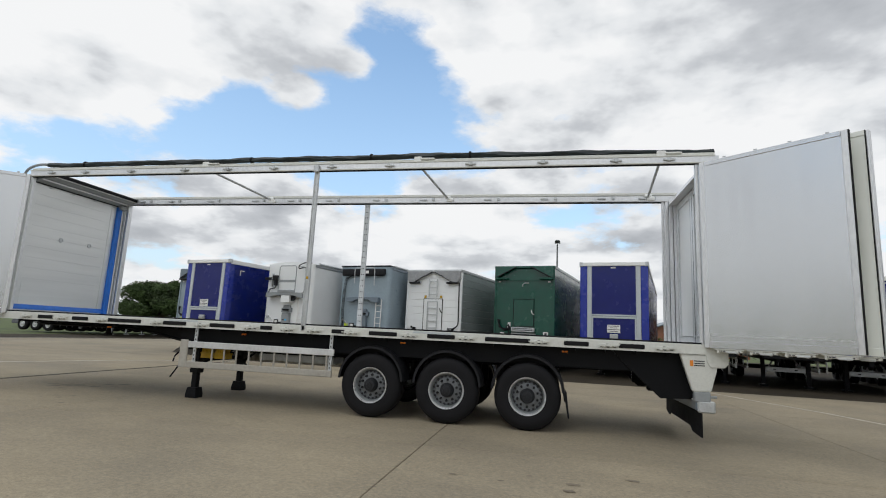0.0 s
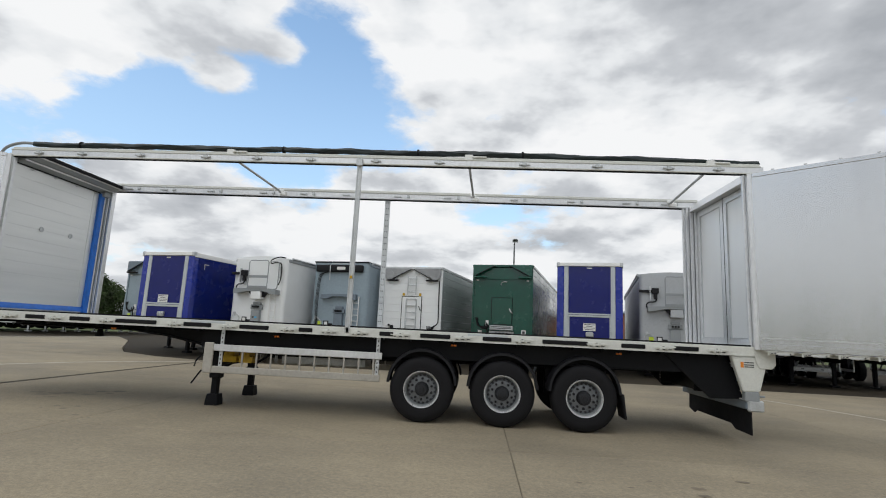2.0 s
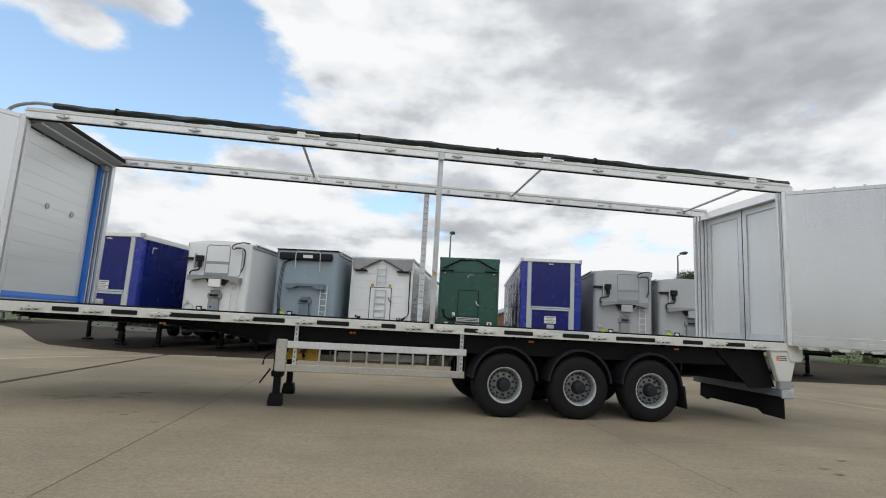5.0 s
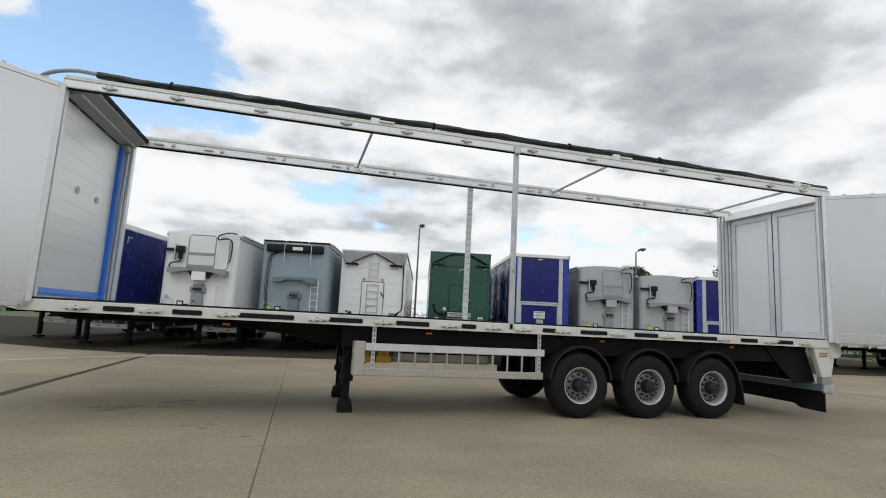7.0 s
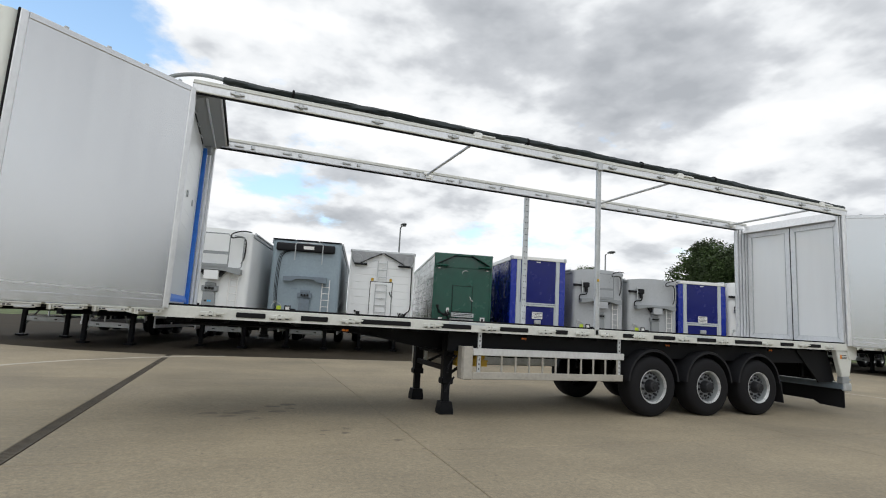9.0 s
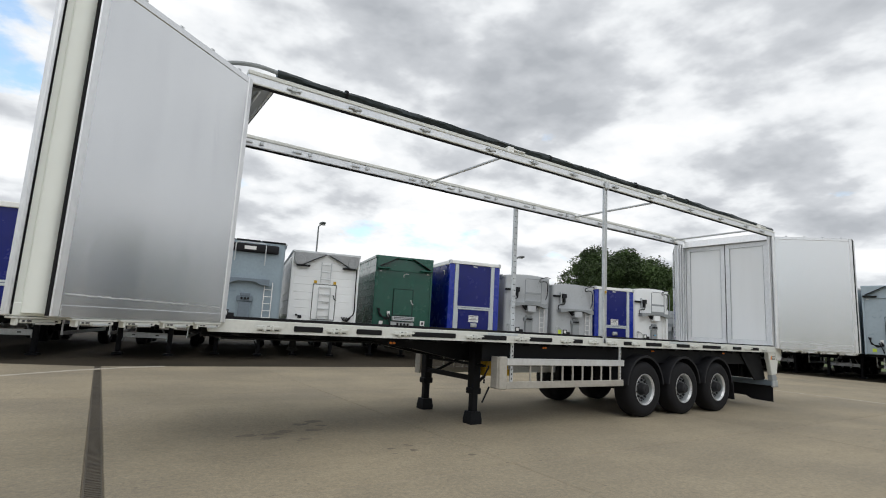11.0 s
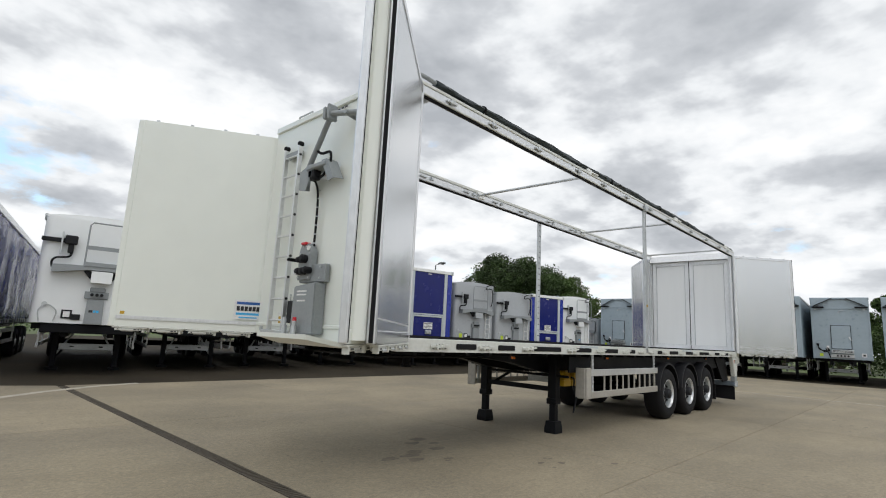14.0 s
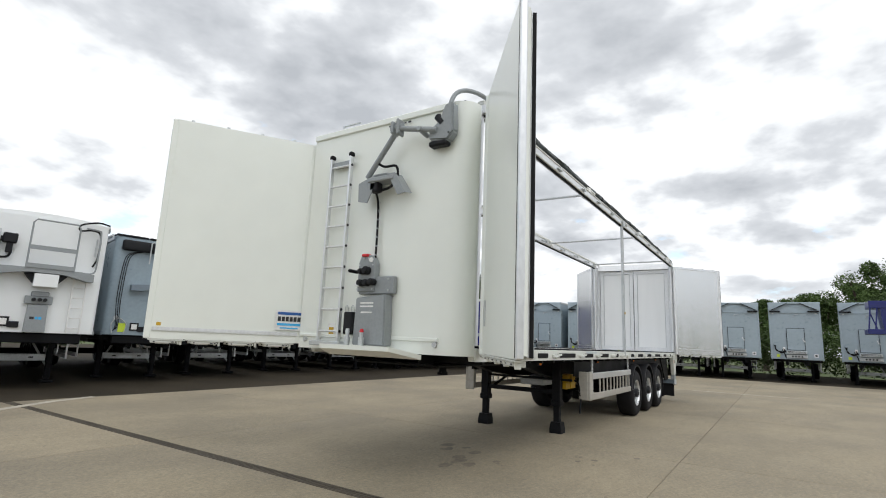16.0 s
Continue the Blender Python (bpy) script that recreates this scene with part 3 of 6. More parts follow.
for x in (-9.6, -5.8, -3.4, -1.6):
    part("tie", cyl(bmesh.new(), (x, 8.45, 4.492), (x + 0.03, 8.45, 4.492), 0.066, 12), RUBBER, roll)
part("cover_hose", tube(bmesh.new(), bend([(-10.4, 8.45, 4.5), (-10.75, 8.46, 4.52), (-11.05, 8.5, 4.47), (-11.22, 8.55, 4.38), (-11.29, 8.58, 4.25), (-11.3, 8.58, 4.16)]), 0.027, 10), GREY, T, "grey crank arm of the roof cover", True)

# centre posts
for y, s, x in ((NEAR, 1, -4.38), (FAR, -1, -4.335)):
    b = bmesh.new()
    zb = 1.44 if s < 0 else 1.36
    hw = 0.055 if s < 0 else 0.042
    yo = y - s * 0.012
    box(b, (x - hw, yo, zb), (x - hw + 0.02, yo + s * 0.05, 4.27), 0.004)
    box(b, (x + hw - 0.02, yo, zb), (x + hw, yo + s * 0.05, 4.27), 0.004)
    box(b, (x - hw + 0.015, yo + s * 0.012, zb), (x + hw - 0.015, yo + s * 0.045, 4.27))
    post = part("centre_post", b, GALV, T, "perforated galvanised centre post")
    z = 1.6
    while z < 4.2:
        for dx in ((-0.02, 0.02) if s < 0 else ()):
            h = bmesh.new()
            face = yo + s * 0.011 if s > 0 else yo - 0.046
            cyl(h, (x + dx, face - 0.002, z), (x + dx, face + 0.002, z), 0.011, 8)
            part("hole", h, INK, post)
        z += 0.13
    if s > 0:
        part("post_lock", B((x - 0.02, y - 0.03, 2.25), (x + 0.02, y - 0.01, 2.3), 0.008), YELLOW, post, "worn orange release lever")
        part("post_lock", B((x - 0.05, y - 0.055, 4.2), (x + 0.05, y - 0.0, 4.33), 0.01), GALV, post)

# roof bows with their brackets
for xn, xf in ((-6.72, -6.74), (-2.5, -2.44), (1.5, 1.72)):
    b = bmesh.new()
    tube(b, [(xn, 8.47, 4.335), (xf, 10.83, 4.36)], 0.024, 10)
    bow = part("roof_bow", b, GALV, T, "thin galvanised roof bow", True)
    for x, y, s in ((xn, 8.36, 1), (xf, 10.92, -1)):
        b = bmesh.new()
        box(b, (x - 0.07, y + s * 0.0, 4.36), (x + 0.07, y + s * 0.15, 4.46 if s > 0 else 4.42), 0.012)
        box(b, (x - 0.02, y + s * 0.1, 4.28), (x + 0.12, y + s * 0.17, 4.36), 0.012)
        box(b, (x + 0.05, y - s * 0.01, 4.405), (x + 0.3, y + s * 0.05, 4.43), 0.006)
        part("bracket", b, WHITE, bow, "white steel bracket")

# front wall: rounded cream shell outside, planks inside
b = bmesh.new()
prof = []
R = 0.24
for k in range(9):
    a = math.pi / 2 * k / 8
    prof.append((-11.2 + R - R * math.cos(a), 8.37 + R - R * math.sin(a)))
prof = [(-11.2, 10.88)] + prof + [(-10.95, 8.37), (-10.95, 8.4), (-11.06, 8.46), (-11.1, 8.54), (-11.1, 10.88)]
prism(b, [(x, y, 1.36) for x, y in prof], (0, 0, 2.93))
front = part("front_wall", b, CREAM, T, "smooth cream front wall with a rounded corner", True)
z = 1.47
while z < 4.15:
    part("lining_plank", B((-10.9, 8.47, z), (-10.86, 10.46, min(z + 0.2225, 4.15)), 0.001), LINING, front, "horizontal pale aluminium plank scuffed by loads")
    z += 0.224
part("lining_border", B((-10.9, 10.464, 1.47), (-10.852, 10.6, 4.15), 0.004), LINING, front, "smooth upright border of the lining")
part("lining_border", B((-10.9, 8.475, 1.6), (-10.852, 8.57, 4.15), 0.004), LINING, front)
part("lining_sheet", B((-10.861, 8.58, 1.6), (-10.856, 10.455, 2.05)), LINING, front, "scuffed plain kick sheet")
b = bmesh.new()
box(b, (-11.225, 8.68, 4.2), (-11.195, 10.88, 4.285), 0.01)
part("edge_trim", b, CREAM, front)
part("edge_trim", B((-11.22, 8.68, 1.5), (-11.198, 10.86, 1.545), 0.008), CREAM, front)
for y in (9.28, 10.0):
    b = bmesh.new()
    tube(b, [(-10.85, y + 0.045 * math.cos(a), 3.05 + 0.045 * math.sin(a)) for a in [k * math.pi / 6 for k in range(13)]], 0.009, 6)
    box(b, (-10.861, y - 0.03, 3.02), (-10.85, y + 0.03, 3.1), 0.004)
    part("tie_ring", b, GALV, front, "steel lashing ring")
# header under the roof at the front, blue strips, posts
b = bmesh.new()
prism(b, [(-11.1, 8.5, 4.17), (-10.86, 8.5, 4.17), (-10.52, 8.5, 4.3), (-10.52, 8.5, 4.38), (-11.1, 8.5, 4.33)], (0, 2.36, 0))
# header in one flat grey, darker than its aluminium trims
part("header", b, GREY, T, "plain grey roof header")
part("header_trim", B((-10.53, 8.48, 4.29), (-10.5, 10.86, 4.4), 0.008), ALU_FRAME, T)
part("header_seal", B((-10.499, 8.5, 4.31), (-10.475, 10.84, 4.38), 0.006), RUBBER, T, "black rubber seal")
part("header_trim", B((-10.69, 8.5, 4.205), (-10.665, 10.86, 4.235), 0.006), ALU_FRAME, T)
part("header_trim", B((-10.88, 8.5, 4.15), (-10.845, 10.86, 4.175), 0.004), PLASTIC, T)
for k in range(4):
    y = 8.8 + k * 0.55
    part("hook", tube(bmesh.new(), bend([(-10.85, y, 4.15), (-10.83, y + 0.02, 4.11), (-10.82, y + 0.06, 4.12), (-10.84, y + 0.08, 4.16)], 4), 0.008, 6), GALV, T, "", True)
b = bmesh.new()
prism(b, [(-10.858, 8.48, 1.5), (-10.815, 8.48, 1.5), (-10.82, 8.48, 1.54), (-10.85, 8.48, 1.6), (-10.858, 8.48, 1.6)], (0, 2.18, 0))
part("blue_strip", b, BLUE_STRIP, T, "bright blue tarpaulin strip")
b = bmesh.new()
box(b, (-10.859, 10.6, 1.46), (-10.79, 10.72, 4.14), 0.01, 2)
part("blue_strip", b, BLUE_STRIP, T, "bright blue tarpaulin strip")
for x0, x1, y0, y1 in ((-11.1, -10.87, 10.79, 10.9), (-10.86, -10.8, 10.74, 10.91), (-10.79, -10.74, 10.78, 10.91), (-10.73, -10.68, 10.8, 10.92), (-10.88, -10.8, 8.41, 8.475)):
    part("front_post", B((x0, y0, 1.45), (x1, y1, 4.3), 0.008), ALU_FRAME, T, "aluminium corner post")
part("post_cap", B((-10.85, 10.62, 4.08), (-10.72, 10.82, 4.2), 0.02), GREY, T)

# rear frame and doors
for y, s in ((8.38, 1), (10.9, -1)):
    for x0, x1, d in ((1.98, 2.03, 0.05), (2.04, 2.1, 0.08), (2.11, 2.18, 0.11), (2.19, 2.33, 0.14)):
        part("rear_post", B((x0, y, 1.45), (x1, y + s * d, 4.3), 0.008), ALU_FRAME, T, "ribbed aluminium rear corner post")
b = bmesh.new()
prism(b, [(2.1, 8.4, 4.17), (2.34, 8.4, 4.17), (2.34, 8.4, 4.37), (2.22, 8.4, 4.37)], (0, 2.5, 0))
part("rear_header", b, ALU_FRAME, T, "aluminium rear header")
for y0, y1 in ((8.53, 9.62), (9.645, 10.75)):
    z0, z1, x = 1.47, 4.16, 2.26
    door = part("rear_door", B((x, y0, z0), (x + 0.06, y1, z1)), DOOR_ALU, T, "plain aluminium rear door with a raised frame")
    w = 0.11
    b = bmesh.new()
    for pts in ([(y0, z0), (y1, z0), (y1 - w, z0 + w), (y0 + w, z0 + w)], [(y0, z1), (y0 + w, z1 - w), (y1 - w, z1 - w), (y1, z1)],
                [(y0, z0), (y0 + w, z0 + w), (y0 + w, z1 - w), (y0, z1)], [(y1, z0), (y1, z1), (y1 - w, z1 - w), (y1 - w, z0 + w)]):
        cy, cz = sum(p[0] for p in pts) / 4, sum(p[1] for p in pts) / 4
        prism(b, [(x - 0.022, p[0] + (cy - p[0]) * 0.012, p[1] + (cz - p[1]) * 0.004) for p in pts], (0.03, 0, 0))
    part("door_frame", b, ALU_FRAME, door)
    b = bmesh.new()
    g = w + 0.004
    for a0, a1, c0, c1 in ((y0 + g, y1 - g, z0 + g, z0 + g + 0.006), (y0 + g, y1 - g, z1 - g - 0.006, z1 - g), (y0 + g, y0 + g + 0.007, z0 + g, z1 - g), (y1 - g - 0.007, y1 - g, z0 + g, z1 - g)):
        box(b, (x - 0.025, a0, c0), (x + 0.002, a1, c1))
    part("gasket", b, GALV, door, "thin grey gasket line")


for y in (8.512, 9.632, 10.772):
    part("door_seal", B((2.236, y - 0.005, 1.46), (2.262, y + 0.005, 4.17)), RIM_DARK, T, "black rubber door seal")


def fold_panel(hinge, tip, inner, outer, free_start=False, z0=1.405, z1=4.31, thick=0.07, edge=ALU_FRAME):
    """An upright side panel from its hinge to its free edge; inner is the material on its left-hand face, outer on its right-hand face."""
    h, t = Vector((*hinge, 0)), Vector((*tip, 0))
    u = (t - h).normalized()
    nrm = Vector((-u.y, u.x, 0))
    L = (t - h).length
    up_ = Vector((0, 0, 1))

    def slab_at(a0, a1, d0, d1, c0, c1, bev=0.0):
        b = B((a0, d0, c0), (a1, d1, c1), bev)
        b.transform(Matrix.Translation(h) @ Matrix(((u.x, nrm.x, 0, 0), (u.y, nrm.y, 0, 0), (0, 0, 1, 0), (0, 0, 0, 1))))
        return b

    body = part("side_panel", slab_at(0.03, L - 0.03, -thick / 2, thick / 2 - 0.012, z0, z1), outer, T, "folded side panel, cream outside")
    part("inner_sheet", slab_at(0.05, L - 0.05, thick / 2 - 0.011, thick / 2, z0 + 0.02, z1 - 0.02), inner, body, "plain aluminium sheet")
    ew = 0.075 if inner is ALU else 0.04
    for a0, a1, c0, c1 in ((0.0, ew, z0, z1), (L - ew, L, z0, z1)):
        part("edge_profile", slab_at(a0, a1, -thick / 2 - 0.006, thick / 2 + 0.01, c0, c1, 0.01), edge, body, "upright edge profile")
    for c0, c1 in ((z0, z0 + 0.1), (z1 - 0.07, z1)):
        part("edge_profile", slab_at(ew + 0.001, L - ew - 0.001, thick / 2 - 0.01, thick / 2 + 0.009, c0, c1, 0.006), inner if inner is ALU else outer, body)
    e0, e1, e2, e3 = (-0.014, 0.002, 0.077, 0.088) if free_start else (L - 0.002, L + 0.014, L - 0.088, L - 0.077)
    lo, hi = -0.006, thick / 2 + 0.002
    if inner is not ALU:
        e0, e1, lo, hi = (0.041, 0.05, -thick / 2 - 0.008, thick / 2 + 0.012) if free_start else (L - 0.05, L - 0.041, -thick / 2 - 0.008, thick / 2 + 0.012)
    if edge is not CREAM:
        part("seal", slab_at(e0, e1, lo, hi, z0 + 0.01, z1, 0.003), RUBBER, body, "black rubber edge seal")
    if inner is ALU:
        face = thick / 2
        rw = random.Random(int(L * 1000))
        wb = bmesh.new()
        q = ew + 0.03
        while q < L - ew - 0.05:
            dz = rw.uniform(-0.004, 0.004) + 0.02 * (q / L)
            box(wb, (q, face - 0.002, z0 + 0.16 + dz), (q + 0.031, face + rw.uniform(0.003, 0.006), z0 + 0.168 + dz + rw.uniform(0.0, 0.006)))
            q += 0.03
        wb.transform(Matrix.Translation(h) @ Matrix(((u.x, nrm.x, 0, 0), (u.y, nrm.y, 0, 0), (0, 0, 1, 0), (0, 0, 0, 1))))
        part("weld_bead", wb, ALU_FRAME, body, "bright uneven weld bead along the foot of the sheet")
        for f in (0.36, 0.68):
            part("sheet_seam", slab_at(L * f, L * f + 0.004, face - 0.001, face + 0.0006, z0 + 0.19, z1 - 0.08), ALU, body)
    a = 0.08
    while a < L - 0.35:
        bar = part("lock_bar", slab_at(a, a + 0.3, -0.026, 0.03, z0 - 0.05, z0 - 0.022, 0.005), RAIL_WHITE, body, "white lock bar under the panel")
        part("flange", slab_at(a - 0.03, a + 0.37, -0.034, 0.036, z0 - 0.019, z0 - 0.004, 0.003), RAIL_WHITE, bar)
        part("lock_lever", slab_at(a + 0.05, a + 0.2, 0.031, 0.043, z0 - 0.062, z0 - 0.04, 0.005), GALV, bar)
        part("bracket", slab_at(a + 0.31, a + 0.335, -0.018, 0.03, z0 - 0.07, z0 - 0.004, 0.004), RAIL_WHITE, bar)
        for off, w in ((0.03, 0.02), (0.22, 0.034), (0.265, 0.022)):
            part("slot", slab_at(a + off, a + off + w, 0.028, 0.0312, z0 - 0.042, z0 - 0.029), INK, bar)
            part("slot", slab_at(a + off, a + off + w, -0.0275, -0.025, z0 - 0.042, z0 - 0.029), INK, bar)
        part("lock_peg", slab_at(a + 0.12, a + 0.16, -0.012, 0.012, z1, z1 + 0.03), GALV, body)
        a += 0.43
    return body


# near side, front pair; then rear pair; then the far side
fold_panel((-10.81, 8.36), (-12.29, 7.14), ALU, CREAM, z1=4.27, thick=0.046)
fold_panel((-11.12, 8.17), (-12.55, 7.105), CREAM, CREAM, z1=4.27, thick=0.044)
b = prism(bmesh.new(), [(x, y, 1.43) for x, y in ((-12.47, 7.175), (-12.44, 7.135), (-12.395, 7.12), (-12.345, 7.13), (-12.305, 7.165), (-12.25, 7.235), (-12.36, 7.26))], (0, 0, 2.82))
part("corner_shell", b, CREAM, T, "smooth rounded cream strip between the folded panels", True)
fold_panel((3.475, 7.14), (2.05, 8.36), ALU, CREAM, True, z1=4.225)
fold_panel((3.73, 7.17), (2.3, 8.4), CREAM, CREAM, True, z1=4.23)
fold_panel((-12.68, 11.9), (-11.13, 10.93), ALU, CREAM, True, z1=4.17, edge=CREAM)
fold_panel((-12.5, 12.25), (-10.98, 11.02), CREAM, CREAM, True, z1=4.17)
fold_panel((2.1, 10.98), (3.6, 12.0), ALU, CREAM)
# rounded inner corner where the near front panel meets the wall
b = bmesh.new()
cyl(b, (-11.14, 8.14, 1.4), (-11.14, 8.14, 4.26), 0.06, 20)
part("corner_roll", b, CREAM, T, "rounded cream corner of the side panel", True)

# rear corner brackets with label, bumper and flap
for y, s in ((8.375, 1), (10.905, -1)):
    b = bmesh.new()
    prism(b, [(1.70, y, 1.303), (2.2, y, 1.303), (2.2, y, 1.1), (2.11, y, 0.775), (1.86, y, 0.765)], (0, s * 0.1, 0))
    bmesh.ops.bevel(b, geom=b.edges[:], offset=0.012, segments=2, affect="EDGES")
    br = part("rear_corner_bracket", b, RAIL_WHITE, T, "cream steel rear corner bracket", True)
    b = bmesh.new()
    prism(b, [(2.02, y - s * 0.02, 1.42), (2.35, y - s * 0.02, 1.42), (2.35, y - s * 0.02, 1.18), (2.29, y - s * 0.02, 1.12), (2.1, y - s * 0.02, 1.12), (2.06, y - s * 0.02, 1.2)], (0, s * 0.14, 0))
    bmesh.ops.bevel(b, geom=b.edges[:], offset=0.01, segments=1, affect="EDGES")
    part("corner_plate", b, RAIL_WHITE, br)
    if s > 0:
        part("label", B((1.83, y - 0.004, 1.13), (1.875, y, 1.215)), ORANGE, br, "orange maker's mark")
        for z in (1.135, 1.165, 1.2):
            part("label_bar", B((1.885, y - 0.004, z), (2.03, y, z + 0.014)), INK, br)
    b = bmesh.new()
    box(b, (1.88, y + s * 0.0, 0.62), (2.1, y + s * 0.12, 0.77), 0.015)
    cyl(b, (2.1, y + s * 0.05, 0.7), (2.19, y + s * 0.05, 0.7), 0.018, 10)
    part("bumper_mount", b, GREY, br)
    b = bmesh.new()
    prism(b, [(0.75, y + s * 0.2, 1.3), (1.72, y + s * 0.2, 1.3), (1.95, y + s * 0.2, 0.64), (1.45, y + s * 0.2, 0.62), (1.1, y + s * 0.2, 0.95)], (0, s * 0.03, 0))
    part("rear_gusset", b, BLACK, T, "black steel gusset plate")
b = B((1.9, 8.4, 0.5), (2.05, 10.88, 0.63), 0.015)
bump = part("rear_bumper", b, SLATE_DARK, T, "grey steel underrun bumper bar")
part("bumper_end", B((1.92, 8.37, 0.47), (2.16, 8.44, 0.64), 0.02), GALV, bump)
part("reflector", B((1.885, 8.5, 0.64), (1.9, 10.8, 0.655)), WHITE, bump)
b = bmesh.new()
prism(b, [(1.97, 8.42, 0.5), (1.97, 10.72, 0.5), (1.97, 10.74, 0.22), (1.97, 10.5, 0.16), (1.97, 10.4, 0.21), (1.97, 9.05, 0.2), (1.97, 8.92, 0.13), (1.97, 8.42, 0.12)], (0.02, 0, 0))
part("spray_flap", b, RUBBER, T, "black rubber spray flap")
for k in range(2):
    part("lamp_carrier", B((1.3, 10.35 - k * 1.55, 0.7), (1.55, 10.45 - k * 1.55, 1.3), 0.02), BLACK, T)
for k in range(4):
    part("stud", B((1.29, 10.36, 0.78 + k * 0.05), (1.3, 10.38, 0.795 + k * 0.05)), GALV, T)

part("rear_bulkhead", B((1.62, 8.62, 0.66), (1.66, 10.66, 1.3), 0.008), BLACK, T, "black steel plate behind the rear lamps")

# chassis
for y in (9.14, 10.14):
    b = bmesh.new()
    outline = [(-10.9, 1.36), (1.95, 1.36), (1.95, 1.06), (1.0, 0.98), (-5.6, 0.9), (-6.4, 0.93), (-7.2, 1.02), (-7.9, 1.15), (-8.6, 1.22), (-10.9, 1.24)]
    prism(b, [(x, y - 0.008, z) for x, z in outline], (0, 0.016, 0))
    low = outline[2:]
    for (x0, z0), (x1, z1) in zip(low, low[1:]):
        prism(b, [(x0, y - 0.08, z0), (x1, y - 0.08, z1), (x1, y - 0.08, z1 - 0.018), (x0, y - 0.08, z0 - 0.018)], (0, 0.16, 0))
    part("chassis_beam", b, BLACK, T, "black steel main beam")
x = -10.6
while x < 1.9:
    part("cross_member", B((x, 8.46, 1.26), (x + 0.06, 10.82, 1.375)), BLACK, T)
    x += 0.45
for y in (8.62, 10.66):
    part("valance", B((-6.95, y - 0.012, 1.0), (1.75, y + 0.012, 1.3)), BLACK, T, "black board along the chassis")
part("coupler_plate", B((-10.7, 9.0, 1.2), (-8.8, 10.3, 1.24), 0.02), BLACK, T, "black steel coupling plate")
b = bmesh.new()
cyl(b, (-9.6, 9.64, 1.06), (-9.6, 9.64, 1.2), 0.06, 16, 0.045), cyl(b, (-9.6, 9.64, 1.04), (-9.6, 9.64, 1.08), 0.075, 16)
part("king_pin", b, BLACK, T)
for x, y in ((-8.55, 8.6), (-5.64, 8.6), (-2.63, 8.6), (0.04, 8.6)):
    b = bmesh.new()
    box(b, (x - 0.055, y - 0.015, 1.215), (x + 0.055, y + 0.02, 1.255), 0.012, 2)
    lamp = part("side_marker", b, PLASTIC, T)
    for dx in (-0.025, 0.025):
        part("lens", B((x + dx - 0.022, y - 0.025, 1.22), (x + dx + 0.022, y - 0.014, 1.25), 0.006), AMBER, lamp, "amber side marker lens")

# landing legs
for y in (8.97, 10.41):
    b = bmesh.new()
    box(b, (-6.885, y - 0.075, 0.47), (-6.735, y + 0.075, 1.35), 0.012, 2)
    box(b, (-6.905, y - 0.09, 0.46), (-6.715, y + 0.09, 0.56), 0.015)
    leg = part("landing_leg", b, BLACK, T, "black steel landing leg wound down")
    part("inner_leg", B((-6.865, y - 0.055, 0.1), (-6.755, y + 0.055, 0.5), 0.01), BLACK, leg)
    b = bmesh.new()
    lo = [(-6.92, y - 0.105, 0.0), (-6.7, y - 0.105, 0.0), (-6.7, y + 0.105, 0.0), (-6.92, y + 0.105, 0.0)]
    mid = [(-6.92, y - 0.105, 0.07), (-6.7, y - 0.105, 0.07), (-6.7, y + 0.105, 0.07), (-6.92, y + 0.105, 0.07)]
    hi = [(-6.9, y - 0.09, 0.19), (-6.72, y - 0.09, 0.19), (-6.72, y + 0.09, 0.19), (-6.9, y + 0.09, 0.19)]
    r1, r2, r3 = ([b.verts.new(p) for p in ring] for ring in (lo, mid, hi))
    for p, q in ((r1, r2), (r2, r3)):
        for i in range(4):
            b.faces.new((p[i], p[(i + 1) % 4], q[(i + 1) % 4], q[i]))
    b.faces.new(r1[::-1]), b.faces.new(r3)
    part("foot", b, BLACK, leg)
    part("brace", tube(bmesh.new(), [(-6.75, y, 0.62), (-6.1, 9.14 if y < 9.6 else 10.14, 1.0)], 0.025, 8), BLACK, leg)
part("cross_shaft", cyl(bmesh.new(), (-6.81, 8.7, 0.92), (-6.81, 10.5, 0.92), 0.022, 10), BLACK, T)
part("cross_brace", B((-6.86, 9.0, 0.66), (-6.8, 10.4, 0.74), 0.01), BLACK, T)
b = bmesh.new()
tube(b, bend([(-6.78, 8.66, 0.92), (-6.84, 8.58, 0.9), (-6.95, 8.52, 0.8), (-6.98, 8.5, 0.68)]), 0.014, 8)
tube(b, [(-6.86, 8.52, 0.62), (-7.0, 8.5, 0.4)], 0.014, 8)
part("crank_handle", b, BLACK, T, "black crank handle", True)

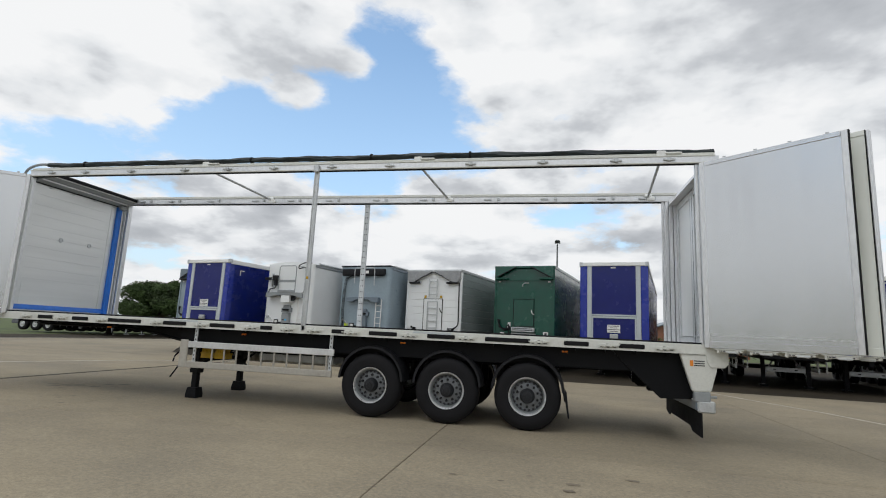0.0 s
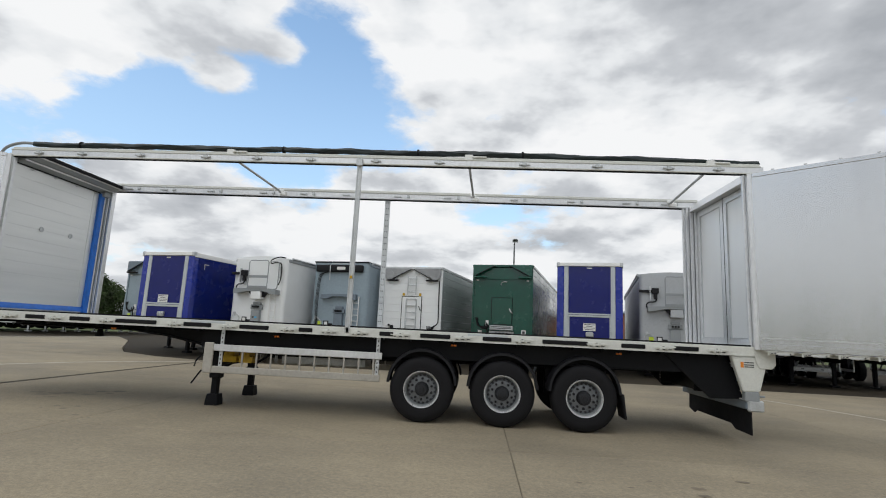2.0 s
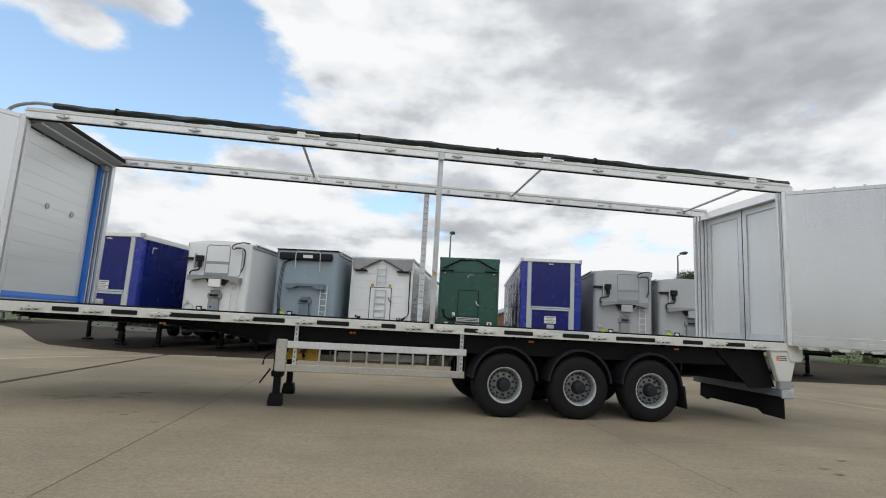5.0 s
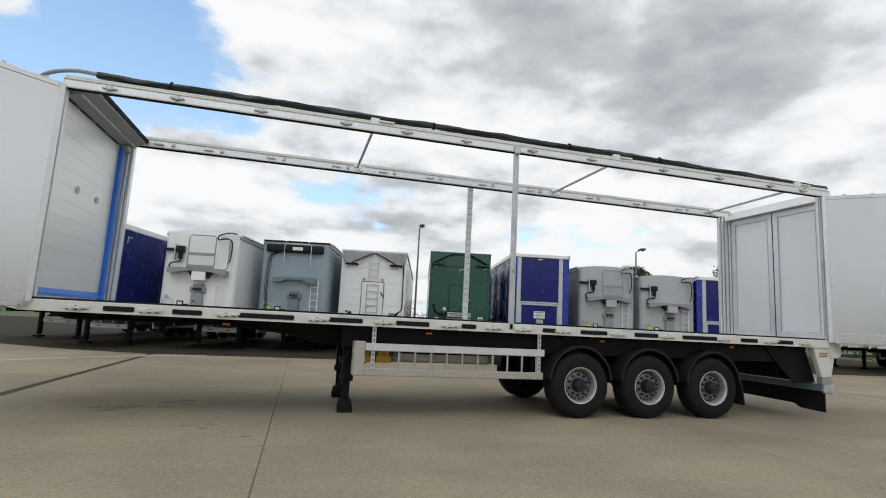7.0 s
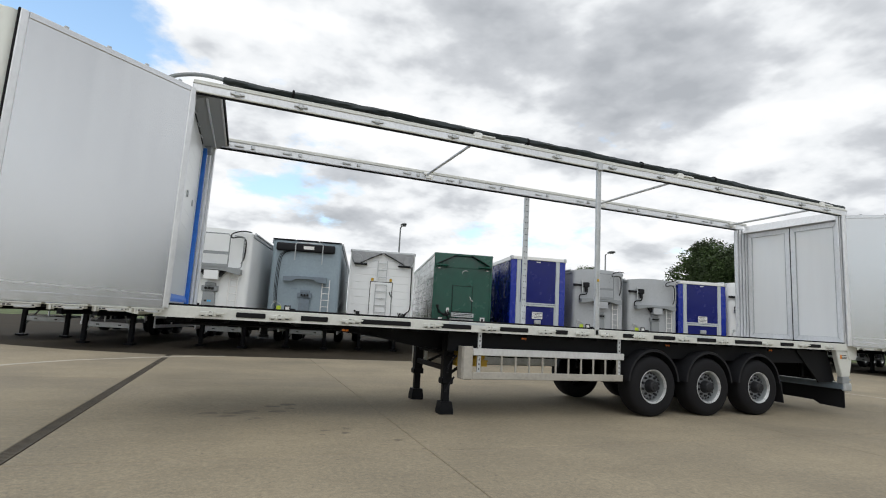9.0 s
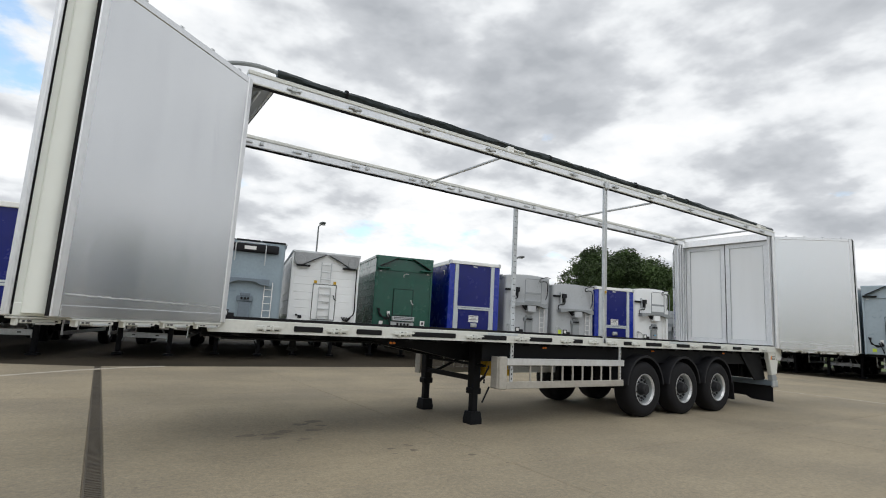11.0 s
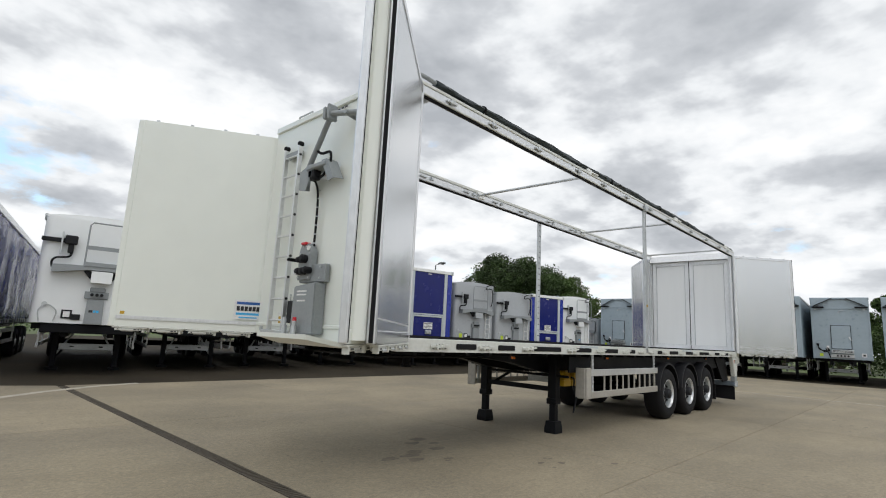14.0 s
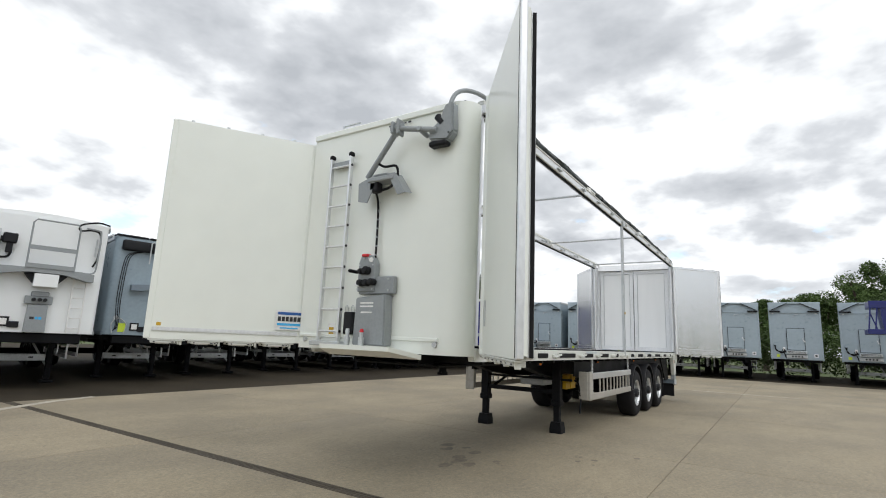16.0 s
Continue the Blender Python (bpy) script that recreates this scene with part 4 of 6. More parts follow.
# side guards
for y, s in ((8.385, 1), (10.895, -1)):
    b = B((-6.62, y, 0.955), (-3.78, y + s * 0.03, 1.065), 0.008)
    guard = part("side_guard", b, ALU_FRAME, T, "silver aluminium side guard like a ladder")
    # lower rail, end plate and bars in a darker tan-grey than the upper rail
    part("rail", B((-6.62, y, 0.6), (-3.8, y + s * 0.03, 0.71), 0.008), DULL_ALU, guard, "tan-grey lower rail")
    b = bmesh.new()
    box(b, (-6.78, y - s * 0.005, 0.595), (-6.62, y + s * 0.035, 1.09), 0.012)
    box(b, (-6.79, y + s * 0.03, 0.6), (-6.76, y + s * 0.2, 1.085), 0.012)
    part("end_plate", b, DULL_ALU, guard)
    for k in range(10):
        x = -6.12 + k * 0.245
        part("bar", cyl(bmesh.new(), (x, y + s * 0.02, 0.7), (x, y + s * 0.02, 0.96), 0.017, 8), DULL_ALU, guard)
    for x in (-6.5, -3.86):
        h = part("hanger", B((x - 0.03, y + s * 0.035, 0.62), (x + 0.03, y + s * 0.06, 1.31), 0.004), GALV, guard, "perforated galvanised hanger")
        for k in range(9):
            part("hole", B((x - 0.008, y + s * 0.033, 0.67 + k * 0.07), (x + 0.008, y + s * 0.036, 0.7 + k * 0.07)), INK, h)
# wheel chocks in their holders
for k in range(2):
    x = -6.68 + k * 0.29
    b = bmesh.new()
    prism(b, [(x, 8.86, 0.75), (x + 0.24, 8.86, 0.75), (x + 0.24, 8.86, 0.82), (x + 0.19, 8.86, 0.86), (x + 0.22, 8.86, 1.0), (x + 0.04, 8.86, 1.0), (x + 0.01, 8.86, 0.86)], (0, 0.2, 0))
    for i in range(3):
        box(b, (x + 0.03 + i * 0.065, 8.845, 0.86), (x + 0.06 + i * 0.065, 8.87, 0.99), 0.006)
    box(b, (x - 0.01, 8.85, 0.83), (x + 0.25, 9.07, 0.85))
    part("wheel_chock", b, YELLOW, T, "yellow plastic wheel chock in its holder")
part("tool_tray", B((-5.9, 9.6, 0.72), (-4.3, 10.1, 0.86), 0.01), GALV, T)


# wheels
def wheel(x, y, s, parent, r=0.52):
    """A wheel with its outer face at y, facing away along -s."""
    prof = [(0.288, 0.03), (0.30, 0.01), (0.4, -0.003), (0.47, 0.012), (0.505, 0.045), (r, 0.08), (r, 0.3), (0.505, 0.335), (0.47, 0.365), (0.4, 0.385), (0.3, 0.37), (0.288, 0.35)]
    prof = [(a, c) if s > 0 else (a, -c) for a, c in prof]
    tyre = part("wheel", lathe(bmesh.new(), prof, (x, y, r), 48, ring_closed=True), RUBBER, parent, "wide black road wheel", True)
    b = bmesh.new()
    rp = [(0.297, 0.03), (0.288, 0.012), (0.278, 0.014), (0.27, 0.034), (0.262, 0.05)]
    part("rim", lathe(b, [(a, c * s) for a, c in rp], (x, y, r), 40, ends=False), RIM, tyre, "silver painted steel rim", True)
    part("rim_well", lathe(bmesh.new(), [(a, c * s) for a, c in ((0.262, 0.05), (0.252, 0.09), (0.243, 0.125), (0.238, 0.152))], (x, y, r), 40, ends=False), RIM_WELL, tyre, "grey steel rim well", True)
    part("disc", lathe(bmesh.new(), [(a, c * s) for a, c in ((0.24, 0.15), (0.225, 0.128), (0.19, 0.112), (0.15, 0.108), (0.1, 0.108))], (x, y, r), 40), RIM_DISC, tyre, "grey wheel disc", True)
    b = bmesh.new()
    hp = [(0.118, 0.11), (0.112, 0.075), (0.1, 0.05), (0.097, 0.0), (0.082, -0.018), (0.05, -0.022), (0.045, -0.03), (0.01, -0.032)]
    part("hub", lathe(b, [(a, c * s) for a, c in hp], (x, y, r), 24), RIM_DARK, tyre, "dark dusty hub", True)
    for k in range(10):
        a = 2 * math.pi * k / 10 + 0.3
        cx, cz = x + 0.165 * math.cos(a), r + 0.165 * math.sin(a)
        b = cyl(bmesh.new(), (cx, y + 0.112 * s, cz), (cx, y + 0.075 * s, cz), 0.024, 6, 0.018)
        part("nut", b, RIM_DARK, tyre)
        for d in (0.157, 0.471):
            cx, cz = x + 0.217 * math.cos(a + d), r + 0.217 * math.sin(a + d)
            b = cyl(bmesh.new(), (cx, y + 0.14 * s, cz), (cx, y + 0.117 * s, cz), 0.02, 8)
            part("vent_hole", b, INK, tyre)
    return tyre


def mudguard(x, y, s, parent, flap=False, r=0.52):
    b = bmesh.new()
    R0, w, t = 0.562, 0.42, 0.012
    rows = []
    a0, a1, n = radians(2), radians(178), 24
    for k in range(n + 1):
        a = a0 + (a1 - a0) * k / n
        c, sn = math.cos(a), math.sin(a)
        row = []
        for rr, yy in ((R0 - 0.035, 0), (R0, 0), (R0 + 0.012, 0.03), (R0 + 0.012, w), (R0, w), (R0 - t, w - 0.01), (R0 - t, 0.02), (R0 - 0.035, 0.012)):
            row.append(b.verts.new((x + rr * c, y + s * yy, r + 0.072 + rr * sn)))
        rows.append(row)
    m = len(rows[0])
    for p, q in zip(rows, rows[1:]):
        for k in range(m):
            b.faces.new((p[k], p[(k + 1) % m], q[(k + 1) % m], q[k]))
    b.faces.new(rows[0]), b.faces.new(rows[-1][::-1])
    g = part("mudguard", b, PLASTIC, parent, "dark plastic mudguard", True)
    if flap:
        b = bmesh.new()
        prism(b, [(x + 0.56, y, 0.62), (x + 0.6, y, 0.62), (x + 0.64, y, 0.24), (x + 0.62, y, 0.24)], (0, s * 0.42, 0))
        part("spray_flap", b, RUBBER, g, "black rubber spray flap")


for i, x in enumerate((-3.115, -1.82, -0.53)):
    for y, s in ((8.4, 1), (10.88, -1)):
        wheel(x, y, s, T)
        mudguard(x, y - s * 0.01, s, T, i == 2)
    b = bmesh.new()
    cyl(b, (x, 8.7, 0.52), (x, 10.58, 0.52), 0.075, 14)
    for y in (9.1, 10.18):
        cyl(b, (x + 0.35, y, 0.6), (x + 0.35, y, 0.95), 0.13, 14)
        box(b, (x - 0.5, y - 0.05, 0.5), (x + 0.45, y + 0.05, 0.6), 0.01)
        box(b, (x - 0.55, y - 0.06, 0.5), (x - 0.42, y + 0.06, 0.95), 0.01)
    part("axle", b, BLACK, T, "black axle with air springs", True)

# ---- equipment on the front wall ----
XF = -11.2
# ladder
for y in (10.11, 10.45):
    part("ladder_rail", B((XF - 0.1, y - 0.014, 1.4), (XF - 0.04, y + 0.014, 3.86), 0.004), ALU_FRAME, T, "aluminium ladder rail")
    part("ladder_cap", B((XF - 0.11, y - 0.03, 3.84), (XF - 0.03, y + 0.03, 3.9), 0.015), RUBBER, T, "black ladder cap")
for k in range(9):
    z = 1.58 + k * 0.268
    part("ladder_rung", cyl(bmesh.new(), (XF - 0.07, 10.12, z), (XF - 0.07, 10.45, z), 0.014, 8), ALU_FRAME, T)
    part("ladder_bolt", cyl(bmesh.new(), (XF - 0.07, 10.09, z), (XF - 0.07, 10.108, z), 0.018, 8), INK, T)
part("ladder_bracket", B((XF - 0.075, 10.12, 3.72), (XF - 0.01, 10.44, 3.8), 0.01), GREY, T, "grey bracket at the ladder's head")
part("ladder_foot", B((XF - 0.13, 10.06, 1.4), (XF - 0.01, 10.56, 1.46), 0.01), GALV, T)
# folding tube arm of the cover drive
b = bmesh.new()
tube(b, [(XF - 0.12, 9.76, 3.48), (XF - 0.2, 9.25, 4.0)], 0.034, 12)
tube(b, [(XF - 0.24, 9.25, 3.99), (XF - 0.16, 8.72, 3.9)], 0.034, 12)
tube(b, [(XF - 0.05, 8.92, 3.9), (XF - 0.24, 8.92, 3.93)], 0.03, 8)
arm = part("cover_arm", b, GREY, T, "grey folding tube arm of the roof cover drive", True)
b = bmesh.new()
box(b, (XF - 0.29, 9.19, 3.9), (XF - 0.15, 9.23, 4.1), 0.015), box(b, (XF - 0.29, 9.27, 3.92), (XF - 0.15, 9.31, 4.08), 0.015)
cyl(b, (XF - 0.22, 9.17, 4.0), (XF - 0.22, 9.33, 4.0), 0.045, 12)
part("knuckle", b, GREY, arm)
b = bmesh.new()
prism(b, [(XF - 0.02, 8.5, 3.86), (XF - 0.02, 8.58, 3.76), (XF - 0.02, 8.84, 3.8), (XF - 0.02, 8.84, 3.93), (XF - 0.02, 8.68, 3.99), (XF - 0.02, 8.64, 4.2), (XF - 0.02, 8.52, 4.22)], (-0.13, 0, 0))
bmesh.ops.bevel(b, geom=b.edges[:], offset=0.02, segments=2, affect="EDGES")
part("drive_housing", b, GREY, arm, "grey bent-plate drive housing")
part("drive_base", B((XF - 0.14, 8.6, 3.72), (XF - 0.02, 8.85, 3.79), 0.02), PLASTIC, arm, "black underside of the drive")
part("drive_pin", cyl(bmesh.new(), (XF - 0.15, 8.56, 3.84), (XF - 0.162, 8.56, 3.84), 0.012, 8), INK, arm)
b = bmesh.new()
cyl(b, (XF - 0.12, 8.66, 3.98), (XF - 0.12, 8.74, 4.08), 0.045, 12)
part("motor", b, PLASTIC, arm, "black electric motor")
b = bmesh.new()
box(b, (XF - 0.22, 9.28, 3.38), (XF - 0.03, 9.68, 3.44), 0.012)
box(b, (XF - 0.06, 9.5, 3.44), (XF - 0.01, 9.74, 3.54), 0.012)
prism(b, [(XF - 0.2, y, z) for y, z in ((9.83, 3.39), (9.6, 3.46), (9.56, 3.37), (9.68, 3.13), (9.82, 3.16))], (0.016, 0, 0))
prism(b, [(XF - 0.19, 9.83, 3.39), (XF - 0.19, 9.82, 3.16), (XF - 0.06, 9.82, 3.18), (XF - 0.05, 9.83, 3.38)], (0, -0.014, 0))
prism(b, [(XF - 0.2, y, z) for y, z in ((9.38, 3.46), (9.27, 3.46), (9.1, 3.2), (9.21, 3.18))], (0.016, 0, 0))
prism(b, [(XF - 0.19, 9.27, 3.46), (XF - 0.19, 9.1, 3.2), (XF - 0.06, 9.1, 3.22), (XF - 0.05, 9.27, 3.46)], (0, 0.014, 0))
part("cradle", b, GREY, arm, "grey bent steel cradle")
b = bmesh.new()
box(b, (XF - 0.2, 9.53, 3.26), (XF - 0.08, 9.67, 3.4), 0.03, 2)
part("switch", b, PLASTIC, arm, "black switch box")
b = bmesh.new()
tube(b, bend([(XF - 0.1, 9.54, 3.3), (XF - 0.16, 9.36, 3.3), (XF - 0.16, 9.26, 3.4), (XF - 0.14, 9.3, 3.56), (XF - 0.14, 9.48, 3.58), (XF - 0.14, 9.62, 3.66)]), 0.016, 8)
tube(b, bend([(XF - 0.14, 9.6, 3.3), (XF - 0.06, 9.61, 3.1), (XF - 0.05, 9.61, 2.5), (XF - 0.06, 9.63, 2.3)]), 0.014, 8)
part("cable", b, RUBBER, arm, "black electric cable", True)
for k in range(7):
    part("cable_tie", cyl(bmesh.new(), (XF - 0.05, 9.61, 2.5 + k * 0.11), (XF - 0.05, 9.61, 2.513 + k * 0.11), 0.02, 8), GALV, arm)
# control boxes and couplings
b = bmesh.new()
prism(b, [(XF - 0.01, 9.82, 2.06), (XF - 0.01, 9.82, 2.4), (XF - 0.01, 9.78, 2.5), (XF - 0.01, 9.62, 2.5), (XF - 0.01, 9.56, 2.4), (XF - 0.01, 9.56, 2.06)], (-0.1, 0, 0))
bmesh.ops.bevel(b, geom=b.edges[:], offset=0.008, segments=1, affect="EDGES")
plate = part("coupling_plate", b, GREY, T, "grey plate with air and electric couplings")
part("bracket", B((XF - 0.08, 9.28, 2.03), (XF - 0.01, 9.82, 2.24), 0.01), GREY, plate)
for y, z, r in ((9.74, 2.16, 0.042), (9.65, 2.16, 0.042), (9.57, 2.17, 0.042), (9.74, 2.3, 0.036), (9.66, 2.31, 0.05)):
    b = lathe(bmesh.new(), [(r, 0.0), (r, 0.075), (r * 0.75, 0.08), (r * 0.7, 0.095), (r * 0.3, 0.097)], (0, 0, 0), 16)
    b.transform(Matrix.Translation((XF - 0.095, y, z)) @ Matrix.Rotation(math.pi / 2, 4, "Z"))
    part("socket", b, PLASTIC, plate, "round black socket", True)
for y, z in ((9.81, 2.09), (9.58, 2.09), (9.8, 2.38), (9.59, 2.38), (9.66, 2.46), (9.73, 2.46), (9.34, 2.07), (9.34, 2.2)):
    part("bolt", cyl(bmesh.new(), (XF - 0.1, y, z), (XF - 0.117, y, z), 0.011, 6), GALV, plate)
part("dial", cyl(bmesh.new(), (XF - 0.1, 9.62, 2.44), (XF - 0.118, 9.62, 2.44), 0.03, 14), LABEL, plate, "round white dial")
part("dial", cyl(bmesh.new(), (XF - 0.11, 9.76, 2.14), (XF - 0.19, 9.76, 2.14), 0.028, 12), LABEL, plate)
part("coupling_head", B((XF - 0.14, 9.66, 2.48), (XF - 0.05, 9.76, 2.515), 0.012), RED, plate, "red air coupling head")
part("coupling_head", B((XF - 0.25, 9.82, 2.28), (XF - 0.08, 9.87, 2.32), 0.015), BLACK, plate)
b = bmesh.new()
prism(b, [(XF - 0.01, 9.32, 1.43), (XF - 0.01, 9.8, 1.43), (XF - 0.01, 9.78, 1.98), (XF - 0.01, 9.34, 2.02)], (-0.15, 0, 0))
bmesh.ops.bevel(b, geom=b.edges[:], offset=0.012, segments=2, affect="EDGES")
cab = part("control_box", b, GREY, T, "grey sheet steel control box")
for z, w in ((1.91, 0.2), (1.87, 0.2), (1.80, 0.17)):
    part("label_bar", B((XF - 0.164, 9.6 - w / 2, z), (XF - 0.159, 9.6 + w / 2, z + 0.018)), LABEL, cab)
for y in (9.92, 10.02):
    part("loop", tube(bmesh.new(), bend([(XF - 0.04, y - 0.02, 1.82), (XF - 0.05, y - 0.015, 1.89), (XF - 0.05, y + 0.015, 1.89), (XF - 0.04, y + 0.02, 1.82)], 4), 0.005, 6), GALV, T, "", True)
part("suzi_holder", B((XF - 0.08, 9.9, 1.55), (XF - 0.01, 10.04, 1.82), 0.012), PLASTIC, T, "small black holder")
for y in (9.6, 9.82):
    b = bmesh.new()
    cyl(b, (XF - 0.22, y, 1.42), (XF - 0.22, y, 1.52), 0.035, 12), cyl(b, (XF - 0.22, y, 1.52), (XF - 0.22, y, 1.58), 0.024, 12)
    cp = part("hydraulic_coupling", b, GALV, T, "steel hydraulic coupling with red cap", True)
    part("cap", cyl(bmesh.new(), (XF - 0.22, y, 1.575), (XF - 0.22, y, 1.615), 0.026, 12, 0.02), RED if y < 9.7 else GALV, cp)
b = bmesh.new()
lo = [(XF - 0.0, 8.9, 1.3), (XF - 0.0, 10.3, 1.3), (XF - 0.4, 10.08, 1.38), (XF - 0.4, 9.05, 1.38)]
r1, r2 = [b.verts.new(p) for p in lo], [b.verts.new((p[0], p[1], p[2] + 0.05)) for p in lo]
b.faces.new(r1[::-1]), b.faces.new(r2)
for i in range(4):
    b.faces.new((r1[i], r1[(i + 1) % 4], r2[(i + 1) % 4], r2[i]))
part("step_tray", b, CREAM, T, "cream tray under the controls")
for y, z in ((10.75, 1.47), (8.72, 1.47)):
    part("marker_lamp", cyl(bmesh.new(), (XF - 0.004, y, z), (XF - 0.03, y, z), 0.03, 12), GALV, T)
for y, z0, z1 in ((10.24, 1.5, 1.68), (9.98, 1.5, 1.62)):
    part("notice", B((XF - 0.006, y, z0), (XF - 0.001, y + 0.12, z1)), LABEL, T, "small printed notice")
    part("notice_mark", B((XF - 0.009, y + 0.02, z0 + 0.04), (XF - 0.006, y + 0.1, z1 - 0.05)), YELLOW, T)
b = bmesh.new()
for k in range(5):
    box(b, (XF - 0.024, 9.2 + k * 0.075, 4.15), (XF - 0.02 + 0.0, 9.25 + k * 0.075, 4.17))
part("label_bar", b, INK, T, "small dark lettering, too small to read")
b = bmesh.new()
tube(b, [(XF + 0.05, 10.1, 4.29), (XF + 0.05, 10.1, 4.36), (XF + 0.05, 10.42, 4.36), (XF + 0.05, 10.42, 4.29)], 0.012, 8)
part("grab_rail", b, GALV, T)
# maker's board and trim on the far front panel: along the panel's cream face
fa, fb = Vector((-12.68, 11.9, 0)), Vector((-11.13, 10.93, 0))
fu = (fb - fa).normalized()
fn = Vector((fu.y, -fu.x, 0))


def on_panel(a0, a1, c0, c1, d0, d1):
    b = B((a0, d0, c0), (a1, d1, c1))
    b.transform(Matrix.Translation(fa) @ Matrix(((fu.x, fn.x, 0, 0), (fu.y, fn.y, 0, 0), (0, 0, 1, 0), (0, 0, 0, 1))))
    return b


D = 0.036
part("trim", on_panel(0.08, 1.77, 1.5, 1.545, D, D + 0.012), ALU_FRAME, T)
board = part("maker_board", on_panel(1.47, 1.83, 1.57, 1.83, D + 0.012, D + 0.02), LABEL, T, "grey board with the maker's mark in blue")
part("stripe", on_panel(1.5, 1.8, 1.77, 1.805, D + 0.02, D + 0.024), SIGN_BLUE, board)
part("stripe", on_panel(1.5, 1.8, 1.63, 1.66, D + 0.02, D + 0.024), SIGN_CYAN, board)
for k in range(6):
    part("mark", on_panel(1.505 + k * 0.05, 1.545 + k * 0.05, 1.685, 1.745, D + 0.02, D + 0.024), INK, board)
part("mark", on_panel(1.54, 1.77, 1.59, 1.606, D + 0.02, D + 0.024), SIGN_CYAN, board)
part("warning_mark", on_panel(0.12, 0.17, 1.56, 1.6, D, D + 0.004), YELLOW, T)
b = B((-0.05, -0.03, 1.68), (0.05, -0.024, 1.94))
b.transform(Matrix.Translation((-11.28, 8.05, 0)) @ Matrix.Rotation(math.atan2(-0.598, -0.801), 4, "Z"))
part("notice", b, GALV, T, "small printed notice")


# ---- parked trailers ----
def chassis(t, L, legs=BLACK, wheels=True):
    """Beams, legs, guards and three axles under a trailer of length L that points along +y from its front at y = 0."""
    for x in (-0.5, 0.5):
        part("chassis_beam", B((x - 0.07, 0.3, 0.98), (x + 0.07, L - 0.1, 1.28)), BLACK, t)
    for k in range(8):
        part("cross_member", B((-1.2, 0.4 + k * (L - 1) / 7, 1.16), (1.2, 0.5 + k * (L - 1) / 7, 1.3)), BLACK, t)
    for x in (-0.75, 0.75):
        b = bmesh.new()
        box(b, (x - 0.07, 2.3, 0.1), (x + 0.07, 2.44, 1.25), 0.01), box(b, (x - 0.15, 2.22, 0.0), (x + 0.15, 2.52, 0.07), 0.01)
        leg = part("landing_leg", b, legs, t)
        part("inner_leg", B((x - 0.05, 2.29, 0.08), (x + 0.05, 2.45, 0.52), 0.008), BLACK, leg)
    plate = part("cross_brace", B((-0.66, 2.34, 0.56), (0.66, 2.38, 0.74), 0.01), GALV, t)
    for x in (-0.35, 0.35):
        part("slot", B((x - 0.05, 2.336, 0.63), (x + 0.05, 2.341, 0.67)), INK, plate)
    for s in (-1, 1):
        part("leg_brace", tube(bmesh.new(), [(s * 0.75, 2.37, 0.35), (s * 0.35, 2.6, 1.05)], 0.03, 6), GALV, t)
    for s in (-1, 1):
        b = bmesh.new()
        box(b, (s * 1.22 - 0.015, 3.0, 0.92), (s * 1.22 + 0.015, L - 5.2, 1.04)), box(b, (s * 1.22 - 0.015, 3.0, 0.58), (s * 1.22 + 0.015, L - 5.2, 0.7))
        for y in (3.0, 4.6, L - 5.25):
            box(b, (s * 1.2 - 0.02, y, 0.58), (s * 1.2 + 0.02, y + 0.06, 1.25))
        part("side_guard", b, ALU_FRAME, t, "silver side guard")
    if wheels:
        for k in range(3):
            y = L - 4.3 + k * 1.31
            for s in (-1, 1):
                b = lathe(bmesh.new(), [(0.28, 0.0), (0.45, 0.0), (0.52, 0.06), (0.52, 0.3), (0.45, 0.37), (0.28, 0.37)], (0, 0, 0), 24, ring_closed=True)
                b.transform(Matrix.Translation((s * 1.24, y, 0.52)) @ Matrix.Rotation(radians(90 if s < 0 else -90) * -1, 4, "Z"))
                w = part("wheel", b, RUBBER, t, "", True)
                b = lathe(bmesh.new(), [(0.29, 0.02), (0.25, 0.09), (0.12, 0.08), (0.11, -0.01), (0.02, -0.02)], (0, 0, 0), 20)
                b.transform(Matrix.Translation((s * 1.24, y, 0.52)) @ Matrix.Rotation(radians(90 if s < 0 else -90) * -1, 4, "Z"))
                part("rim", b, RIM, w, "", True)
            part("axle", cyl(bmesh.new(), (-1.0, y, 0.52), (1.0, y, 0.52), 0.07, 10), BLACK, t)


